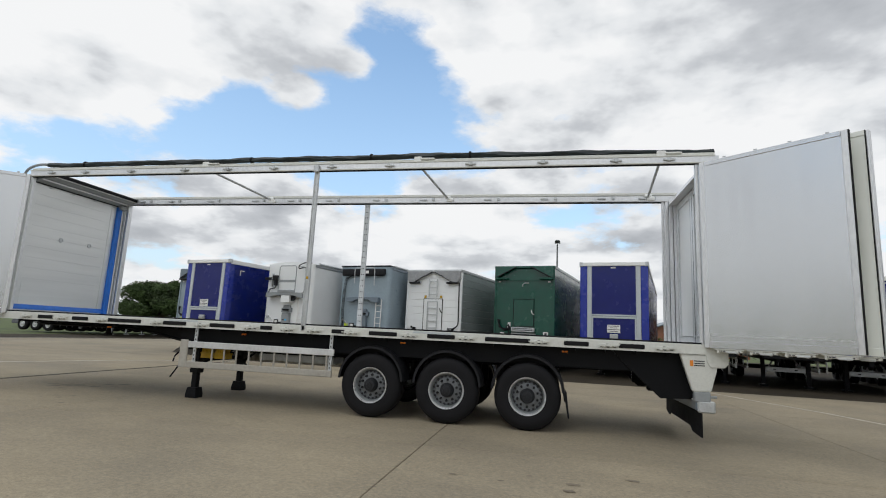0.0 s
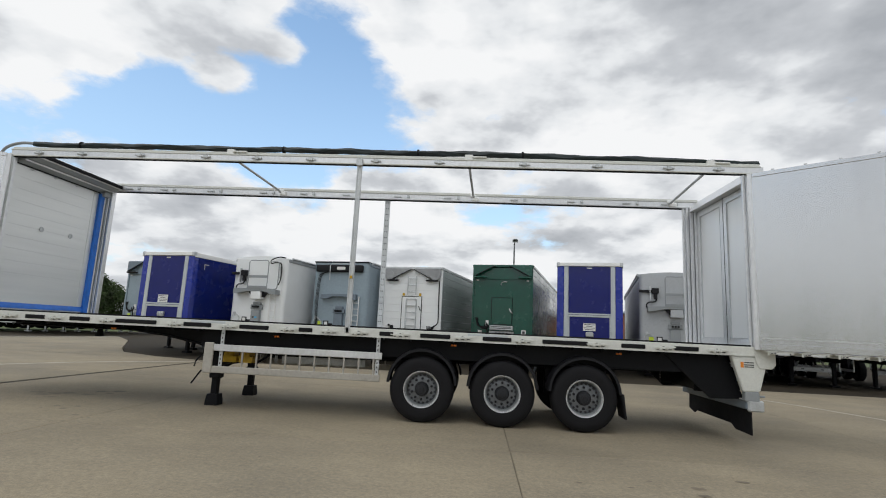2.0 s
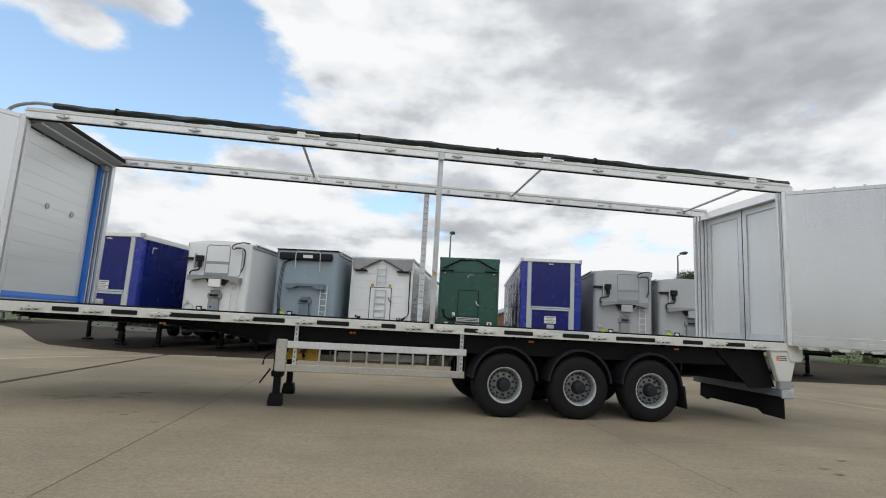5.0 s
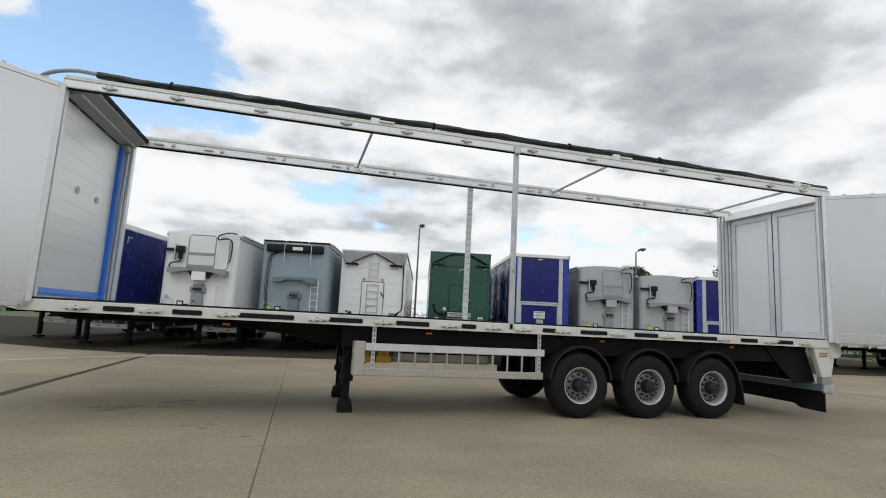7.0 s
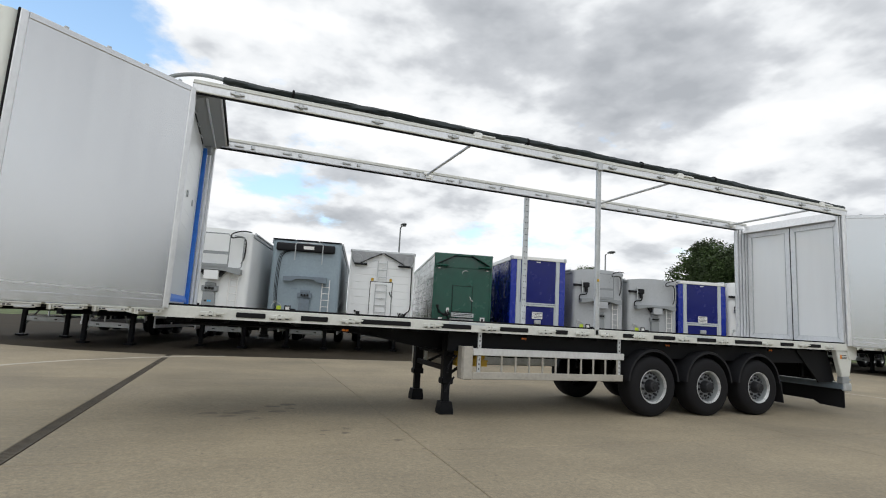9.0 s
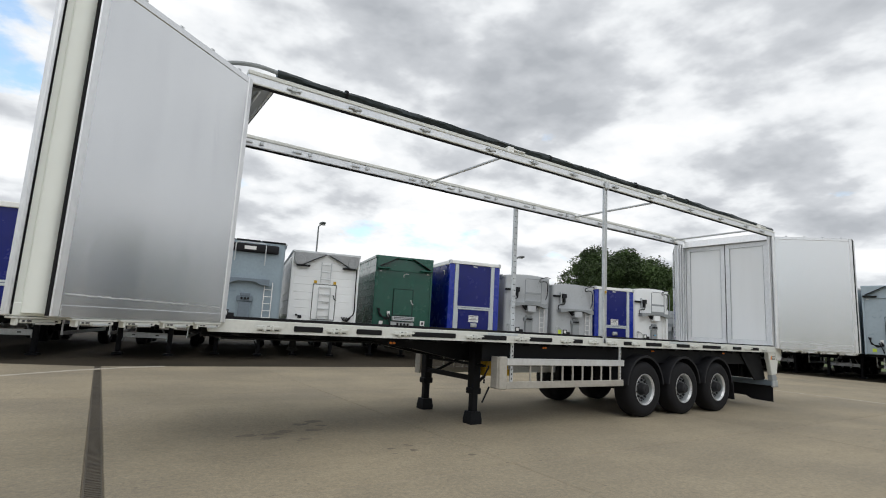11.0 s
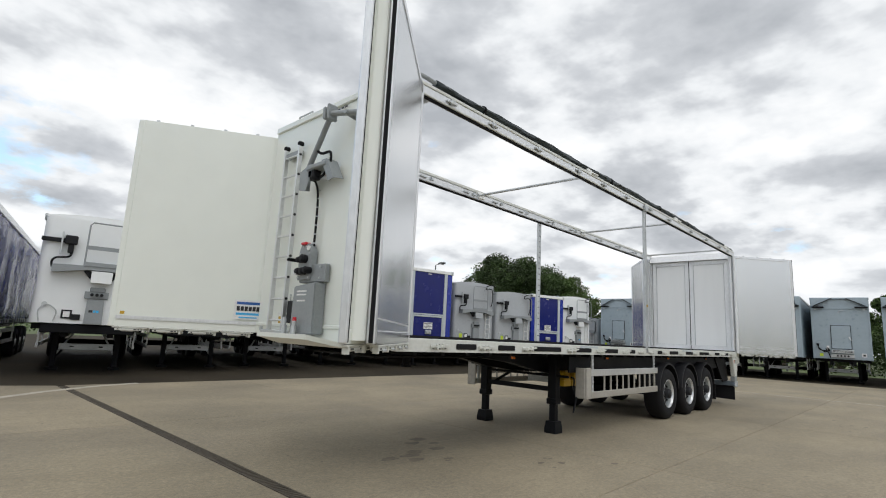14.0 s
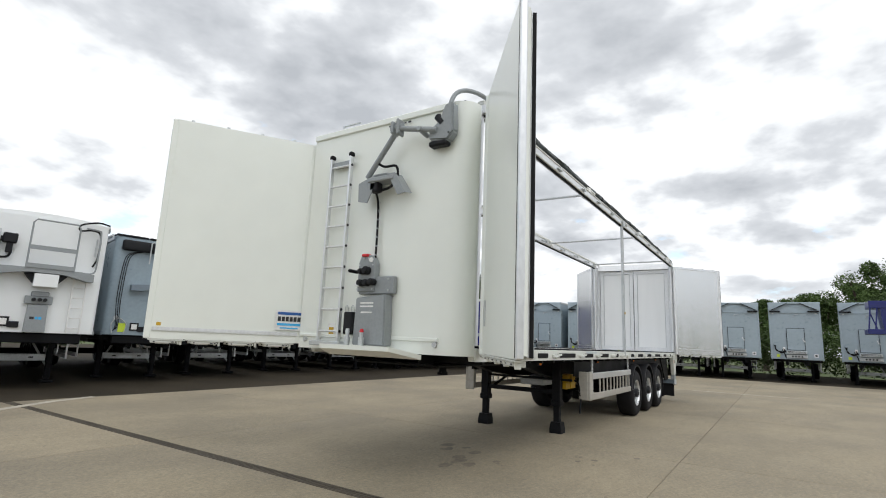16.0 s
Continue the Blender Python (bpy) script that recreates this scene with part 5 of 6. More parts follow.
def curtain_trailer(name, H, label, L=13.4, bar=1.9, notice=2.06):
    """A blue curtain-sided trailer: silver posts and roof frame, blue front sheet and sides."""
    t = thing(name, (0, 0, 0), label, "trailer", "parked trailers")
    W = 1.27
    body = part("body", B((-W + 0.03, 0.03, 1.3), (W - 0.03, L - 0.03, H - 0.1)), BLUE, t)
    for s in (-1, 1):
        b = bmesh.new()
        n = 60
        pts = []
        for k in range(n + 1):
            y = 0.3 + (L - 0.6) * k / n
            pts.append((W - 0.006 + 0.01 * math.sin(y * 3.1) + 0.006 * math.sin(y * 9.7), y))
        rows = [[b.verts.new((s * x + s * 0.012 * math.sin(z * 1.7 + y), y, z)) for x, y in pts] for z in (1.22, 1.9, 2.6, 3.3, H - 0.2)]
        for p, q in zip(rows, rows[1:]):
            for k in range(n):
                b.faces.new((p[k], p[k + 1], q[k + 1], q[k]))
        bmesh.ops.solidify(b, geom=b.faces[:], thickness=0.006)
        cur = part("curtain", b, BLUE, t, "deep blue side curtain with slight folds", True)
        part("corner_mark", B((s * (W + 0.014), 0.55, H - 0.45), (s * (W + 0.024), 0.58, H - 0.65)), LABEL, cur)
        part("corner_mark", B((s * (W + 0.014), 0.55, H - 0.45), (s * (W + 0.024), 0.8, H - 0.42)), LABEL, cur)
        k = 0
        b = bmesh.new()
        y = 0.6
        while y < L - 0.5:
            box(b, (s * (W + 0.012), y, 1.12), (s * (W + 0.024), y + 0.05, 1.4))
            y += 0.62
        part("curtain_strap", b, PLASTIC, t, kind="stuff")
        part("roof_rail", B((s * (W - 0.06), 0.0, H - 0.2), (s * (W + 0.03), L, H - 0.02), 0.015), WHITE, t, "pale roof rail")
        part("side_rail", B((s * (W - 0.06), 0.2, 1.2), (s * (W + 0.01), L, 1.34), 0.01), GALV, t)
    for s in (-1, 1):
        part("front_post", B((s * (W - 0.45), -0.035, 1.28), (s * (W - 0.27), 0.05, H - 0.1), 0.02), POST_GREY, t, "silver front post")
        part("front_wing", B((s * (W - 0.268), -0.02, 1.3), (s * (W + 0.005), 0.06, H - 0.12), 0.02), BLUE, t)
    part("front_sheet", B((-W + 0.44, -0.005, 1.3), (W - 0.44, 0.05, H - 0.14)), BLUE_DOOR, t, "dark blue glossy front sheet")
    b = bmesh.new()
    part("front_bar", B((-W + 0.45, -0.03, bar + 0.09), (W - 0.45, 0.0, bar + 0.15), 0.006), POST_GREY, t)
    part("front_bar", B((-W + 0.45, -0.034, bar), (W - 0.45, 0.0, bar + 0.075), 0.006), POST_GREY, t)
    for s in (-1, 1):
        part("lower_frame", B((s * (W - 0.5), -0.02, 1.3), (s * (W - 0.452), 0.0, bar), 0.006), POST_GREY, t)
    b = B((-W - 0.02, -0.06, H - 0.15), (W + 0.02, 0.12, H), 0.02, 2)
    part("roof_cap", b, WHITE, t, "pale front roof cap")
    for s in (-1, 1):
        part("corner_casting", B((s * (W - 0.1), -0.075, H - 0.17), (s * (W + 0.03), 0.1, H + 0.012), 0.02), GALV, t)
    part("roof", B((-W + 0.04, 0.1, H - 0.06), (W - 0.04, L, H - 0.02)), WHITE, t)
    lb = part("notice", B((-0.24, -0.04, notice), (0.24, -0.03, notice + 0.3)), LABEL, t, "white notice with unreadable lines")
    for k in range(4):
        w = (0.2, 0.12, 0.22, 0.16)[k]
        part("label_bar", B((-w, -0.044, notice + 0.24 - k * 0.065), (w, -0.04, notice + 0.26 - k * 0.065)), INK, lb)
    b = bmesh.new()
    box(b, (-0.14, -0.1, 1.52), (0.16, 0.0, 1.7), 0.02), cyl(b, (-0.06, -0.14, 1.6), (-0.06, -0.08, 1.6), 0.04, 12), cyl(b, (0.08, -0.14, 1.6), (0.08, -0.08, 1.6), 0.04, 12)
    part("couplings", b, GALV, t, "", True)
    part("shunt_mark", B((-0.1, -0.012, H - 0.24), (0.1, -0.004, H - 0.2)), LABEL, t)
    chassis(t, L)
    return t


def bulk_trailer(name, H, paint, trim, label, L=12.6, gantry=True, bow=0.1, railed=True):
    """A smooth tipping body with rounded front corners, an arched sheet on top, a gantry with a guard rail, ladder and control box on its front."""
    t = thing(name, (0, 0, 0), label, "trailer", "parked trailers")
    W, R = 1.25, 0.16
    prof = [(W, L), (-W, L)] + [(-W + R - R * math.cos(a), R - R * math.sin(a)) for a in [math.pi / 2 * k / 6 for k in range(7)]] + [(W - R + R * math.sin(a), R - R * math.cos(a)) for a in [math.pi / 2 * k / 6 for k in range(7)]]
    body = part("body", prism(bmesh.new(), [(x, y, 1.32) for x, y in prof], (0, 0, H - 1.32 - bow)), paint, t, "", True)
    b = bmesh.new()
    n = 14
    f, r = [], []
    for k in range(n + 1):
        x = -W * 0.985 + 2 * W * 0.985 * k / n
        z = H - bow - 0.001 + bow * (1 - (x / W) ** 2) + 0.02
        f.append((x, z))
    pts = [(-W * 0.985, H - bow - 0.03)] + f + [(W * 0.985, H - bow - 0.03)]
    part("top_sheet", prism(b, [(x, 0.04, z) for x, z in pts], (0, L - 0.04, 0)), paint, t, "arched roof sheet", True)
    for s in (-1, 1):
        part("top_rail", B((s * (W - 0.02), 0.1, H - bow - 0.12), (s * (W + 0.035), L, H - bow), 0.015), trim, t)
        part("bottom_rail", B((s * (W - 0.04), 0.1, 1.3), (s * (W + 0.02), L, 1.42), 0.012), trim, t)
        part("cover_tube", tube(bmesh.new(), [(s * (W + 0.02), 0.3, H - bow + 0.04), (s * (W + 0.02), L - 0.2, H - bow + 0.03)], 0.045, 8), GALV, t)
    Zg = 1.32 + (H - 1.32) * 0.49
    if gantry:
        b = bmesh.new()
        pts = [(-0.95, Zg - 0.1), (-0.95, Zg + 0.08), (-0.55, Zg + 0.1), (0.75, Zg + 0.1), (1.02, Zg + 0.06), (1.02, Zg - 0.12), (0.9, Zg - 0.12), (0.5, Zg - 0.02), (0.3, Zg + 0.0), (-0.25, Zg + 0.0), (-0.5, Zg - 0.04), (-0.8, Zg - 0.1)]
        prism(b, [(x, -0.3, z) for x, z in pts], (0, 0.3, 0))
        plat = part("platform", b, trim, t, "grey steel platform with a cut-out")
        b = bmesh.new()
        z1 = H - bow - 0.1
        tube(b, [(-0.3, -0.3, Zg + 0.08), (-0.3, -0.3, z1 - 0.08), (-0.24, -0.3, z1), (0.54, -0.3, z1), (0.6, -0.3, z1 - 0.08), (0.6, -0.3, Zg + 0.08)], 0.02, 8)
        if railed:
            part("guard_rail", b, trim, t, "", True)
            part("guard_bar", B((-0.3, -0.32, Zg + 0.52), (0.6, -0.3, Zg + 0.62)), trim, t)
            part("guard_bar", B((-0.3, -0.32, Zg + 0.1), (0.6, -0.3, Zg + 0.2)), trim, t)
        b = bmesh.new()
        box(b, (-0.12, -0.3, Zg - 0.32), (0.34, -0.02, Zg - 0.02), 0.01)
        part("box_front", b, paint, t, "small painted box under the platform")
        b = bmesh.new()
        part("gusset", prism(b, [(-0.3, -0.2, Zg - 0.02), (-0.12, -0.2, Zg - 0.02), (-0.12, -0.2, Zg - 0.24)], (0, 0.2, 0)), PLASTIC, t)
        part("gusset", prism(bmesh.new(), [(0.52, -0.2, Zg - 0.02), (0.34, -0.2, Zg - 0.02), (0.34, -0.2, Zg - 0.24)], (0, 0.2, 0)), PLASTIC, t)
        b = bmesh.new()
        tube(b, bend([(0.7, -0.24, Zg + 0.08), (0.98, -0.24, Zg + 0.1), (1.04, -0.24, Zg + 0.3), (1.04, -0.24, H - bow - 0.28), (0.98, -0.24, H - bow - 0.16), (0.72, -0.24, H - bow - 0.14)], 4), 0.02, 8)
        part("hand_rail", b, trim, t, "", True)
    else:
        b = bmesh.new()
        pts = [(-0.75, Zg - 0.12), (-0.75, Zg + 0.04), (-0.3, Zg + 0.08), (0.8, Zg + 0.08), (0.8, Zg - 0.14), (0.5, Zg - 0.12), (0.35, Zg - 0.02), (-0.25, Zg - 0.02), (-0.45, Zg - 0.12)]
        part("platform", prism(b, [(x, -0.2, z) for x, z in pts], (0, 0.2, 0)), trim, t, "grey steel platform with a cut-out")
    b = bmesh.new()
    for x in (0.66, 0.92):
        box(b, (x - 0.015, -0.1, 1.34), (x + 0.015, -0.06, Zg), 0.003)
    z = 1.45
    while z < Zg - 0.05:
        cyl(b, (0.66, -0.08, z), (0.92, -0.08, z), 0.013, 6)
        z += 0.24
    part("ladder", b, LABEL, t, "narrow pale ladder")
    b = bmesh.new()
    prism(b, [(-0.14, -0.14, 1.33), (0.26, -0.14, 1.33), (0.24, -0.14, 1.95), (-0.12, -0.14, 1.95)], (0, 0.14, 0))
    box(b, (-0.2, -0.1, 1.97), (0.32, 0, 2.15), 0.01), box(b, (-0.1, -0.12, 2.14), (0.24, 0, 2.26), 0.02)
    cb = part("control_box", b, trim, t, "grey control box")
    if paint is BODY_WHITE:
        for x0, x1, m in ((-0.06, 0.02, INK), (0.04, 0.09, SIGN_CYAN), (0.1, 0.16, SIGN_CYAN)):
            part("label_bar", B((x0, -0.144, 1.62), (x1, -0.14, 1.68)), m, cb)
    for x in (-0.04, 0.07, 0.17):
        part("socket", cyl(bmesh.new(), (x, -0.19, 2.07), (x, -0.1, 2.07), 0.04, 12), PLASTIC, cb, "", True)
    if gantry:
        b = bmesh.new()
        box(b, (-0.78, -0.2, Zg + 0.62), (-0.52, -0.02, Zg + 0.84), 0.02), box(b, (-1.26, -0.12, Zg + 0.66), (-0.75, -0.02, Zg + 0.76), 0.01), box(b, (-0.7, -0.16, Zg + 0.4), (-0.58, -0.04, Zg + 0.62), 0.01)
        dr = part("cover_drive", b, PLASTIC, t, "black drive motor")
        b = tube(bmesh.new(), bend([(-0.6, -0.12, Zg + 0.42), (-0.66, -0.12, Zg + 0.3), (-0.9, -0.1, Zg + 0.26), (-0.98, -0.1, Zg + 0.16), (-0.96, -0.1, Zg + 0.02)]), 0.026, 8)
        part("hose", b, RUBBER, dr, "", True)
        part("bracket", B((-0.86, -0.14, Zg + 0.35), (-0.82, -0.04, Zg + 0.92)), GALV, dr)
        b = tube(bmesh.new(), bend([(1.22, -0.1, H - bow + 0.03), (0.95, -0.16, H - bow + 0.05), (0.62, -0.16, H - bow - 0.06), (0.62, -0.16, H - bow - 0.2), (0.85, -0.14, H - bow - 0.16), (1.05, -0.1, H - bow - 0.25), (1.06, -0.1, H - bow - 0.8), (0.98, -0.1, H - bow - 1.05)]), 0.022, 8)
        part("hose", b, RUBBER, t, "black hose", True)
        part("arm", tube(bmesh.new(), [(1.0, -0.08, H - bow - 0.35), (1.0, -0.08, H - bow - 0.8)], 0.02, 6), GALV, t)
    else:
        b = bmesh.new()
        box(b, (-1.1, -0.16, H - 0.42), (1.02, -0.0, H - 0.12), 0.06, 3)
        dr = part("cover_drive", b, PLASTIC, t, "dark cover-drive housing", True)
        part("notice", B((-0.12, -0.175, H - 0.33), (0.26, -0.165, H - 0.21)), LABEL, dr)
        b = bmesh.new()
        tube(b, [(-0.4, -0.2, H - 0.75), (-0.4, -0.22, H - 0.16), (-0.33, -0.22, H - 0.1), (0.52, -0.22, H - 0.1), (0.58, -0.22, H - 0.16), (0.58, -0.2, H - 0.85)], 0.018, 8)
        part("guard_rail", b, GALV, t, "", True)
        b = bmesh.new()
        for k in range(3):
            tube(b, bend([(-0.5, -0.06, H - 0.4), (-0.78 - 0.05 * k, -0.06, H - 0.5), (-0.9 - 0.05 * k, -0.06, H - 0.8), (-0.94 - 0.05 * k, -0.06, 2.3), (-0.92 - 0.03 * k, -0.06, 1.6), (-1.02, -0.06, 1.42)]), 0.01, 6)
        part("hose", b, RUBBER, t, "black hoses down the front", True)
        for k in range(3):
            part("roof_flap", B((-W + k * 0.84, -0.03, H - 0.02), (-W + k * 0.84 + 0.8, 0.5, H + 0.03), 0.01), PLASTIC, t)
    b = bmesh.new()
    box(b, (-0.62, -0.03, 1.44), (-0.4, -0.01, 1.66)), box(b, (-0.42, -0.05, 1.42), (-0.22, -0.01, 1.56), 0.01)
    part("socket_box", b, PLASTIC, t)
    part("notice", B((-0.58, -0.035, 1.48), (-0.44, -0.03, 1.62)), LABEL, t)
    b = bmesh.new()
    cyl(b, (-0.98, -0.05, 1.78), (-0.98, 0.0, 1.78), 0.06, 10), tube(b, bend([(-0.98, -0.05, 1.78), (-0.84, -0.06, 1.74), (-0.72, -0.06, 1.6), (-0.76, -0.05, 1.36)]), 0.014, 6), tube(b, bend([(-1.0, -0.05, 1.76), (-1.08, -0.06, 1.6), (-1.04, -0.05, 1.36)]), 0.014, 6)
    part("air_line", b, GALV, t, "", True)
    part("yellow_notice", B((-0.9, -0.008, 1.4), (-0.72, -0.002, 1.64)), LIME, t) if paint is not BODY_WHITE else None
    part("bumper", B((-1.0, 0.05, 1.08), (1.0, 0.4, 1.3), 0.02), BLACK, t)
    chassis(t, L)
    return t


def moving_floor_trailer(name, H, paint, cover, label, L=13.4, door=True, ladder=True, planked=True, vee=False, front_planks=True):
    """A planked box body with roof-cover flaps that hang over its front, a small front door and a ladder."""
    t = thing(name, (0, 0, 0), label, "trailer", "parked trailers")
    W = 1.26
    body = part("body", B((-W + 0.012, 0.012, 1.3), (W - 0.012, L, H - 0.1), 0.02), paint, t)
    n = 9
    for k in range(n if planked else 0):
        z0, z1 = 1.3 + (H - 1.4) * k / n, 1.3 + (H - 1.4) * (k + 1) / n
        if front_planks:
            part("front_plank", B((-W + 0.02, -0.004, z0 + 0.003), (W - 0.02, 0.02, z1 - 0.003), 0.006), paint, body)
        for s in (-1, 1):
            part("side_plank", B((s * (W - 0.02), 0.05, z0 + 0.003), (s * (W + 0.004), L, z1 - 0.003), 0.006), TEAL_SIDE if paint is BODY_WHITE else paint, body)
    for s in (-1, 1):
        part("front_post", B((s * (W - 0.07), -0.025, 1.3), (s * (W + 0.012), 0.08, H - 0.08), 0.012), paint, t)
        part("top_rail", B((s * (W - 0.05), 0.0, H - 0.12), (s * (W + 0.03), L, H), 0.015), GALV if paint is not GREEN else paint, t)
        part("bottom_rail", B((s * (W - 0.05), 0.0, 1.28), (s * (W + 0.02), L, 1.42), 0.01), paint, t)
    part("cap", B((-W - 0.02, -0.07, H - 0.1), (W + 0.02, 0.1, H), 0.02), cover if paint is not BODY_WHITE else GALV, t)
    fl = None
    for s in (-1, 1):
        cx, cz, r = 0.99, H - 0.37, 0.21
        pts = [(0.04, H - 0.07), (1.22, H - 0.07), (1.22, H - 0.36)]
        pts += [(cx + r * math.cos(a), cz + r * math.sin(a)) for a in (radians(-20 - 14 * k) for k in range(11))]
        pts += [(0.04, H - 0.13)]
        if vee:
            cz, pts = H - 0.46, [(0.3, H - 0.03), (1.24, H - 0.03), (1.24, H - 0.5), (1.1, H - 0.47)]
        b = prism(bmesh.new(), [(s * x, -0.13, z) for x, z in pts], (0, 0.09, 0))
        bmesh.ops.bevel(b, geom=b.edges[:], offset=0.012, segments=1, affect="EDGES")
        fl = part("cover_flap", b, cover, t, "roof cover flap folded over the front edge")
        if vee:
            part("flap_arm", tube(bmesh.new(), [(s * 0.3, -0.16, H - 0.05), (s * 1.12, -0.17, H - 0.47)], 0.02, 6), PLASTIC, fl, "", True)
            part("flap_motor", B((s * 0.66, -0.2, H - 0.58), (s * 1.22, -0.03, H - 0.5), 0.03), PLASTIC if paint is not GREEN else cover, fl)
            part("marker", B((s * 1.05 - 0.05, -0.03, H - 0.68), (s * 1.05 + 0.05, 0.0, H - 0.64)), LABEL, t)
            continue
        part("flap_drum", cyl(bmesh.new(), (s * 0.99, -0.15, cz), (s * 0.99, -0.125, cz), 0.18, 20, 0.195), cover, fl)
        part("flap_arm", tube(bmesh.new(), [(s * 0.06, -0.15, H - 0.12), (s * 0.5, -0.16, H - 0.33), (s * 0.86, -0.16, H - 0.54)], 0.018, 6), PLASTIC, fl, "", True)
        part("flap_motor", B((s * 0.6, -0.18, H - 0.6), (s * 1.12, -0.03, H - 0.53), 0.03), PLASTIC if paint is not GREEN else paint, fl)
    Z = 1.32 + (H - 1.32) * 0.5
    zd = 1.86 if vee else 1.5
    # side planks in SLATE, darker than the SLATE_LIGHT fronts
    for s in ((-1, 1) if vee and paint is not GREEN else ()):
        n = 6
        for k in range(n):
            z0, z1 = 1.43 + (H - 1.56) * k / n, 1.43 + (H - 1.56) * (k + 1) / n
            part("side_plank", B((s * (W - 0.02), 0.09, z0 + 0.003), (s * (W + 0.006), L, z1 - 0.003), 0.004), SLATE, body, "blue-grey side plank")
    if vee:
        part("ridge", B((-W + 0.02, -0.03, H - 0.62), (W - 0.02, 0.0, H - 0.58), 0.008), paint, t)
        part("hook", tube(bmesh.new(), bend([(-0.04, -0.05, H - 0.86), (-0.04, -0.06, H - 0.78), (0.06, -0.06, H - 0.72), (0.2, -0.03, H - 0.72)]), 0.018, 6), GALV, t, "", True)
        step = part("step", B((-0.46, -0.2, 1.62), (0.5, 0.0, 1.8), 0.015), GALV, t, "silver step under the door")
        for z in (1.68, 1.74):
            part("slot", B((-0.4, -0.205, z), (0.44, -0.199, z + 0.025)), PLASTIC, step)
        bar = part("coupling_plate", B((-0.5, -0.08, 1.38), (0.52, 0.0, 1.58), 0.02), GALV, t)
        for k in range(4):
            part("socket", cyl(bmesh.new(), (-0.2 + k * 0.15, -0.13, 1.48), (-0.2 + k * 0.15, -0.08, 1.48), 0.045, 10), PLASTIC, bar)
        sq = part("notice", B((0.82, -0.012, 1.46), (1.02, -0.002, 1.66)), LABEL, t)
        part("label_bar", B((0.87, -0.016, 1.51), (0.97, -0.012, 1.61)), INK, sq)
        part("notice", B((-0.98, -0.012, 1.42), (-0.82, -0.002, 1.58)), LIME if paint is not GREEN else LABEL, t)
        part("notice", B((-0.66, -0.012, 1.76), (-0.54, -0.002, 2.0)), LABEL, t)
        for k in range(3):
            part("hose", tube(bmesh.new(), bend([(-1.1 + 0.05 * k, -0.05, 2.1), (-1.0, -0.1, 1.9 - 0.05 * k), (-0.78, -0.16, 1.66 + 0.04 * k), (-0.6 + 0.04 * k, -0.12, 1.72), (-0.62, -0.06, 1.9)]), 0.022, 6), RUBBER, t, "", True)
        part("hose", tube(bmesh.new(), bend([(-0.7, -0.1, 1.85), (-0.58, -0.12, 1.6), (-0.52, -0.1, 1.36)]), 0.025, 6), RUBBER, t, "", True)
    if door:
        b = B((-0.42, -0.03, zd), (0.42, 0.0, Z + 0.12), 0.008)
        d = part("front_door", b, paint, t, "small access door")
        b = bmesh.new()
        for a0, a1, c0, c1 in ((-0.44, 0.44, Z + 0.12, Z + 0.14), (-0.44, 0.44, zd - 0.02, zd), (-0.44, -0.42, zd, Z + 0.12), (0.42, 0.44, zd, Z + 0.12)):
            box(b, (a0, -0.034, c0), (a1, -0.002, c1))
        part("door_gap", b, PLASTIC, d)
        part("handle", tube(bmesh.new(), bend([(0.46, -0.06, 1.86 + zd / 4), (0.38, -0.07, 1.92 + zd / 4), (0.33, -0.06, 2.05 + zd / 4)]), 0.018, 6), LABEL if paint is not BODY_WHITE else PLASTIC, d)
    if ladder:
        for z0, z1, w in ((1.5, Z + 0.02, 0.22), (Z + 0.2, H - 0.4, 0.18)):
            b = bmesh.new()
            for s in (-1, 1):
                box(b, (s * w - 0.015, -0.1, z0), (s * w + 0.015, -0.06, z1), 0.003)
            z = z0 + 0.1
            while z < z1:
                box(b, (-w, -0.1, z), (w, -0.07, z + 0.035), 0.004)
                z += 0.27
            part("ladder", b, GALV, t, "short galvanised ladder")
        for s in (-1, 1):
            part("notice", B((s * 0.36 - 0.05, -0.035, Z + 0.16), (s * 0.36 + 0.05, -0.03, Z + 0.27)), YELLOW, t)
    elif not vee:
        part("step", B((-0.36, -0.25, 1.4), (0.3, 0.0, 1.6), 0.01), GALV, t)
        part("notice", B((-0.72, -0.03, 1.45), (-0.62, -0.025, 1.66)), LABEL, t)
        for s in (-1, 1):
            part("marker", B((s * 1.02 - 0.06, -0.03, H - 0.66), (s * 1.02 + 0.06, -0.0, H - 0.61)), LABEL, t)
    if not vee:
        part("coupling_bar", B((-0.42, -0.09, 1.34), (0.42, 0, 1.46), 0.01), GREY, t)
    for k in range(0 if vee else 4):
        part("hose", tube(bmesh.new(), bend([(0.72 + 0.06 * k, -0.05, 1.62), (0.78 + 0.05 * k, -0.16, 1.5), (0.94, -0.14, 1.48 + 0.03 * k), (1.08, -0.08, 1.68)]), 0.02, 6), RUBBER, t, "", True)
    if not vee:
        part("hose", tube(bmesh.new(), bend([(1.16, -0.05, H - 0.55), (1.17, -0.06, 2.4), (1.17, -0.06, 1.8), (1.0, -0.1, 1.62)]), 0.022, 6), RUBBER, t, "", True)
    if not vee:
        part("coupling", cyl(bmesh.new(), (-0.95, -0.06, 1.62), (-0.95, 0, 1.62), 0.04, 8), PLASTIC, t)
        part("coupling", B((-0.9, -0.05, 1.5), (-0.76, 0, 1.62), 0.01), PLASTIC, t)
    chassis(t, L)
    return t

# ---- the parked row behind, and the row to the east ----
def place(t, x, y, turn=0):
    t.matrix_basis = pose(x, y, 0, 0, 0, turn)
    return t


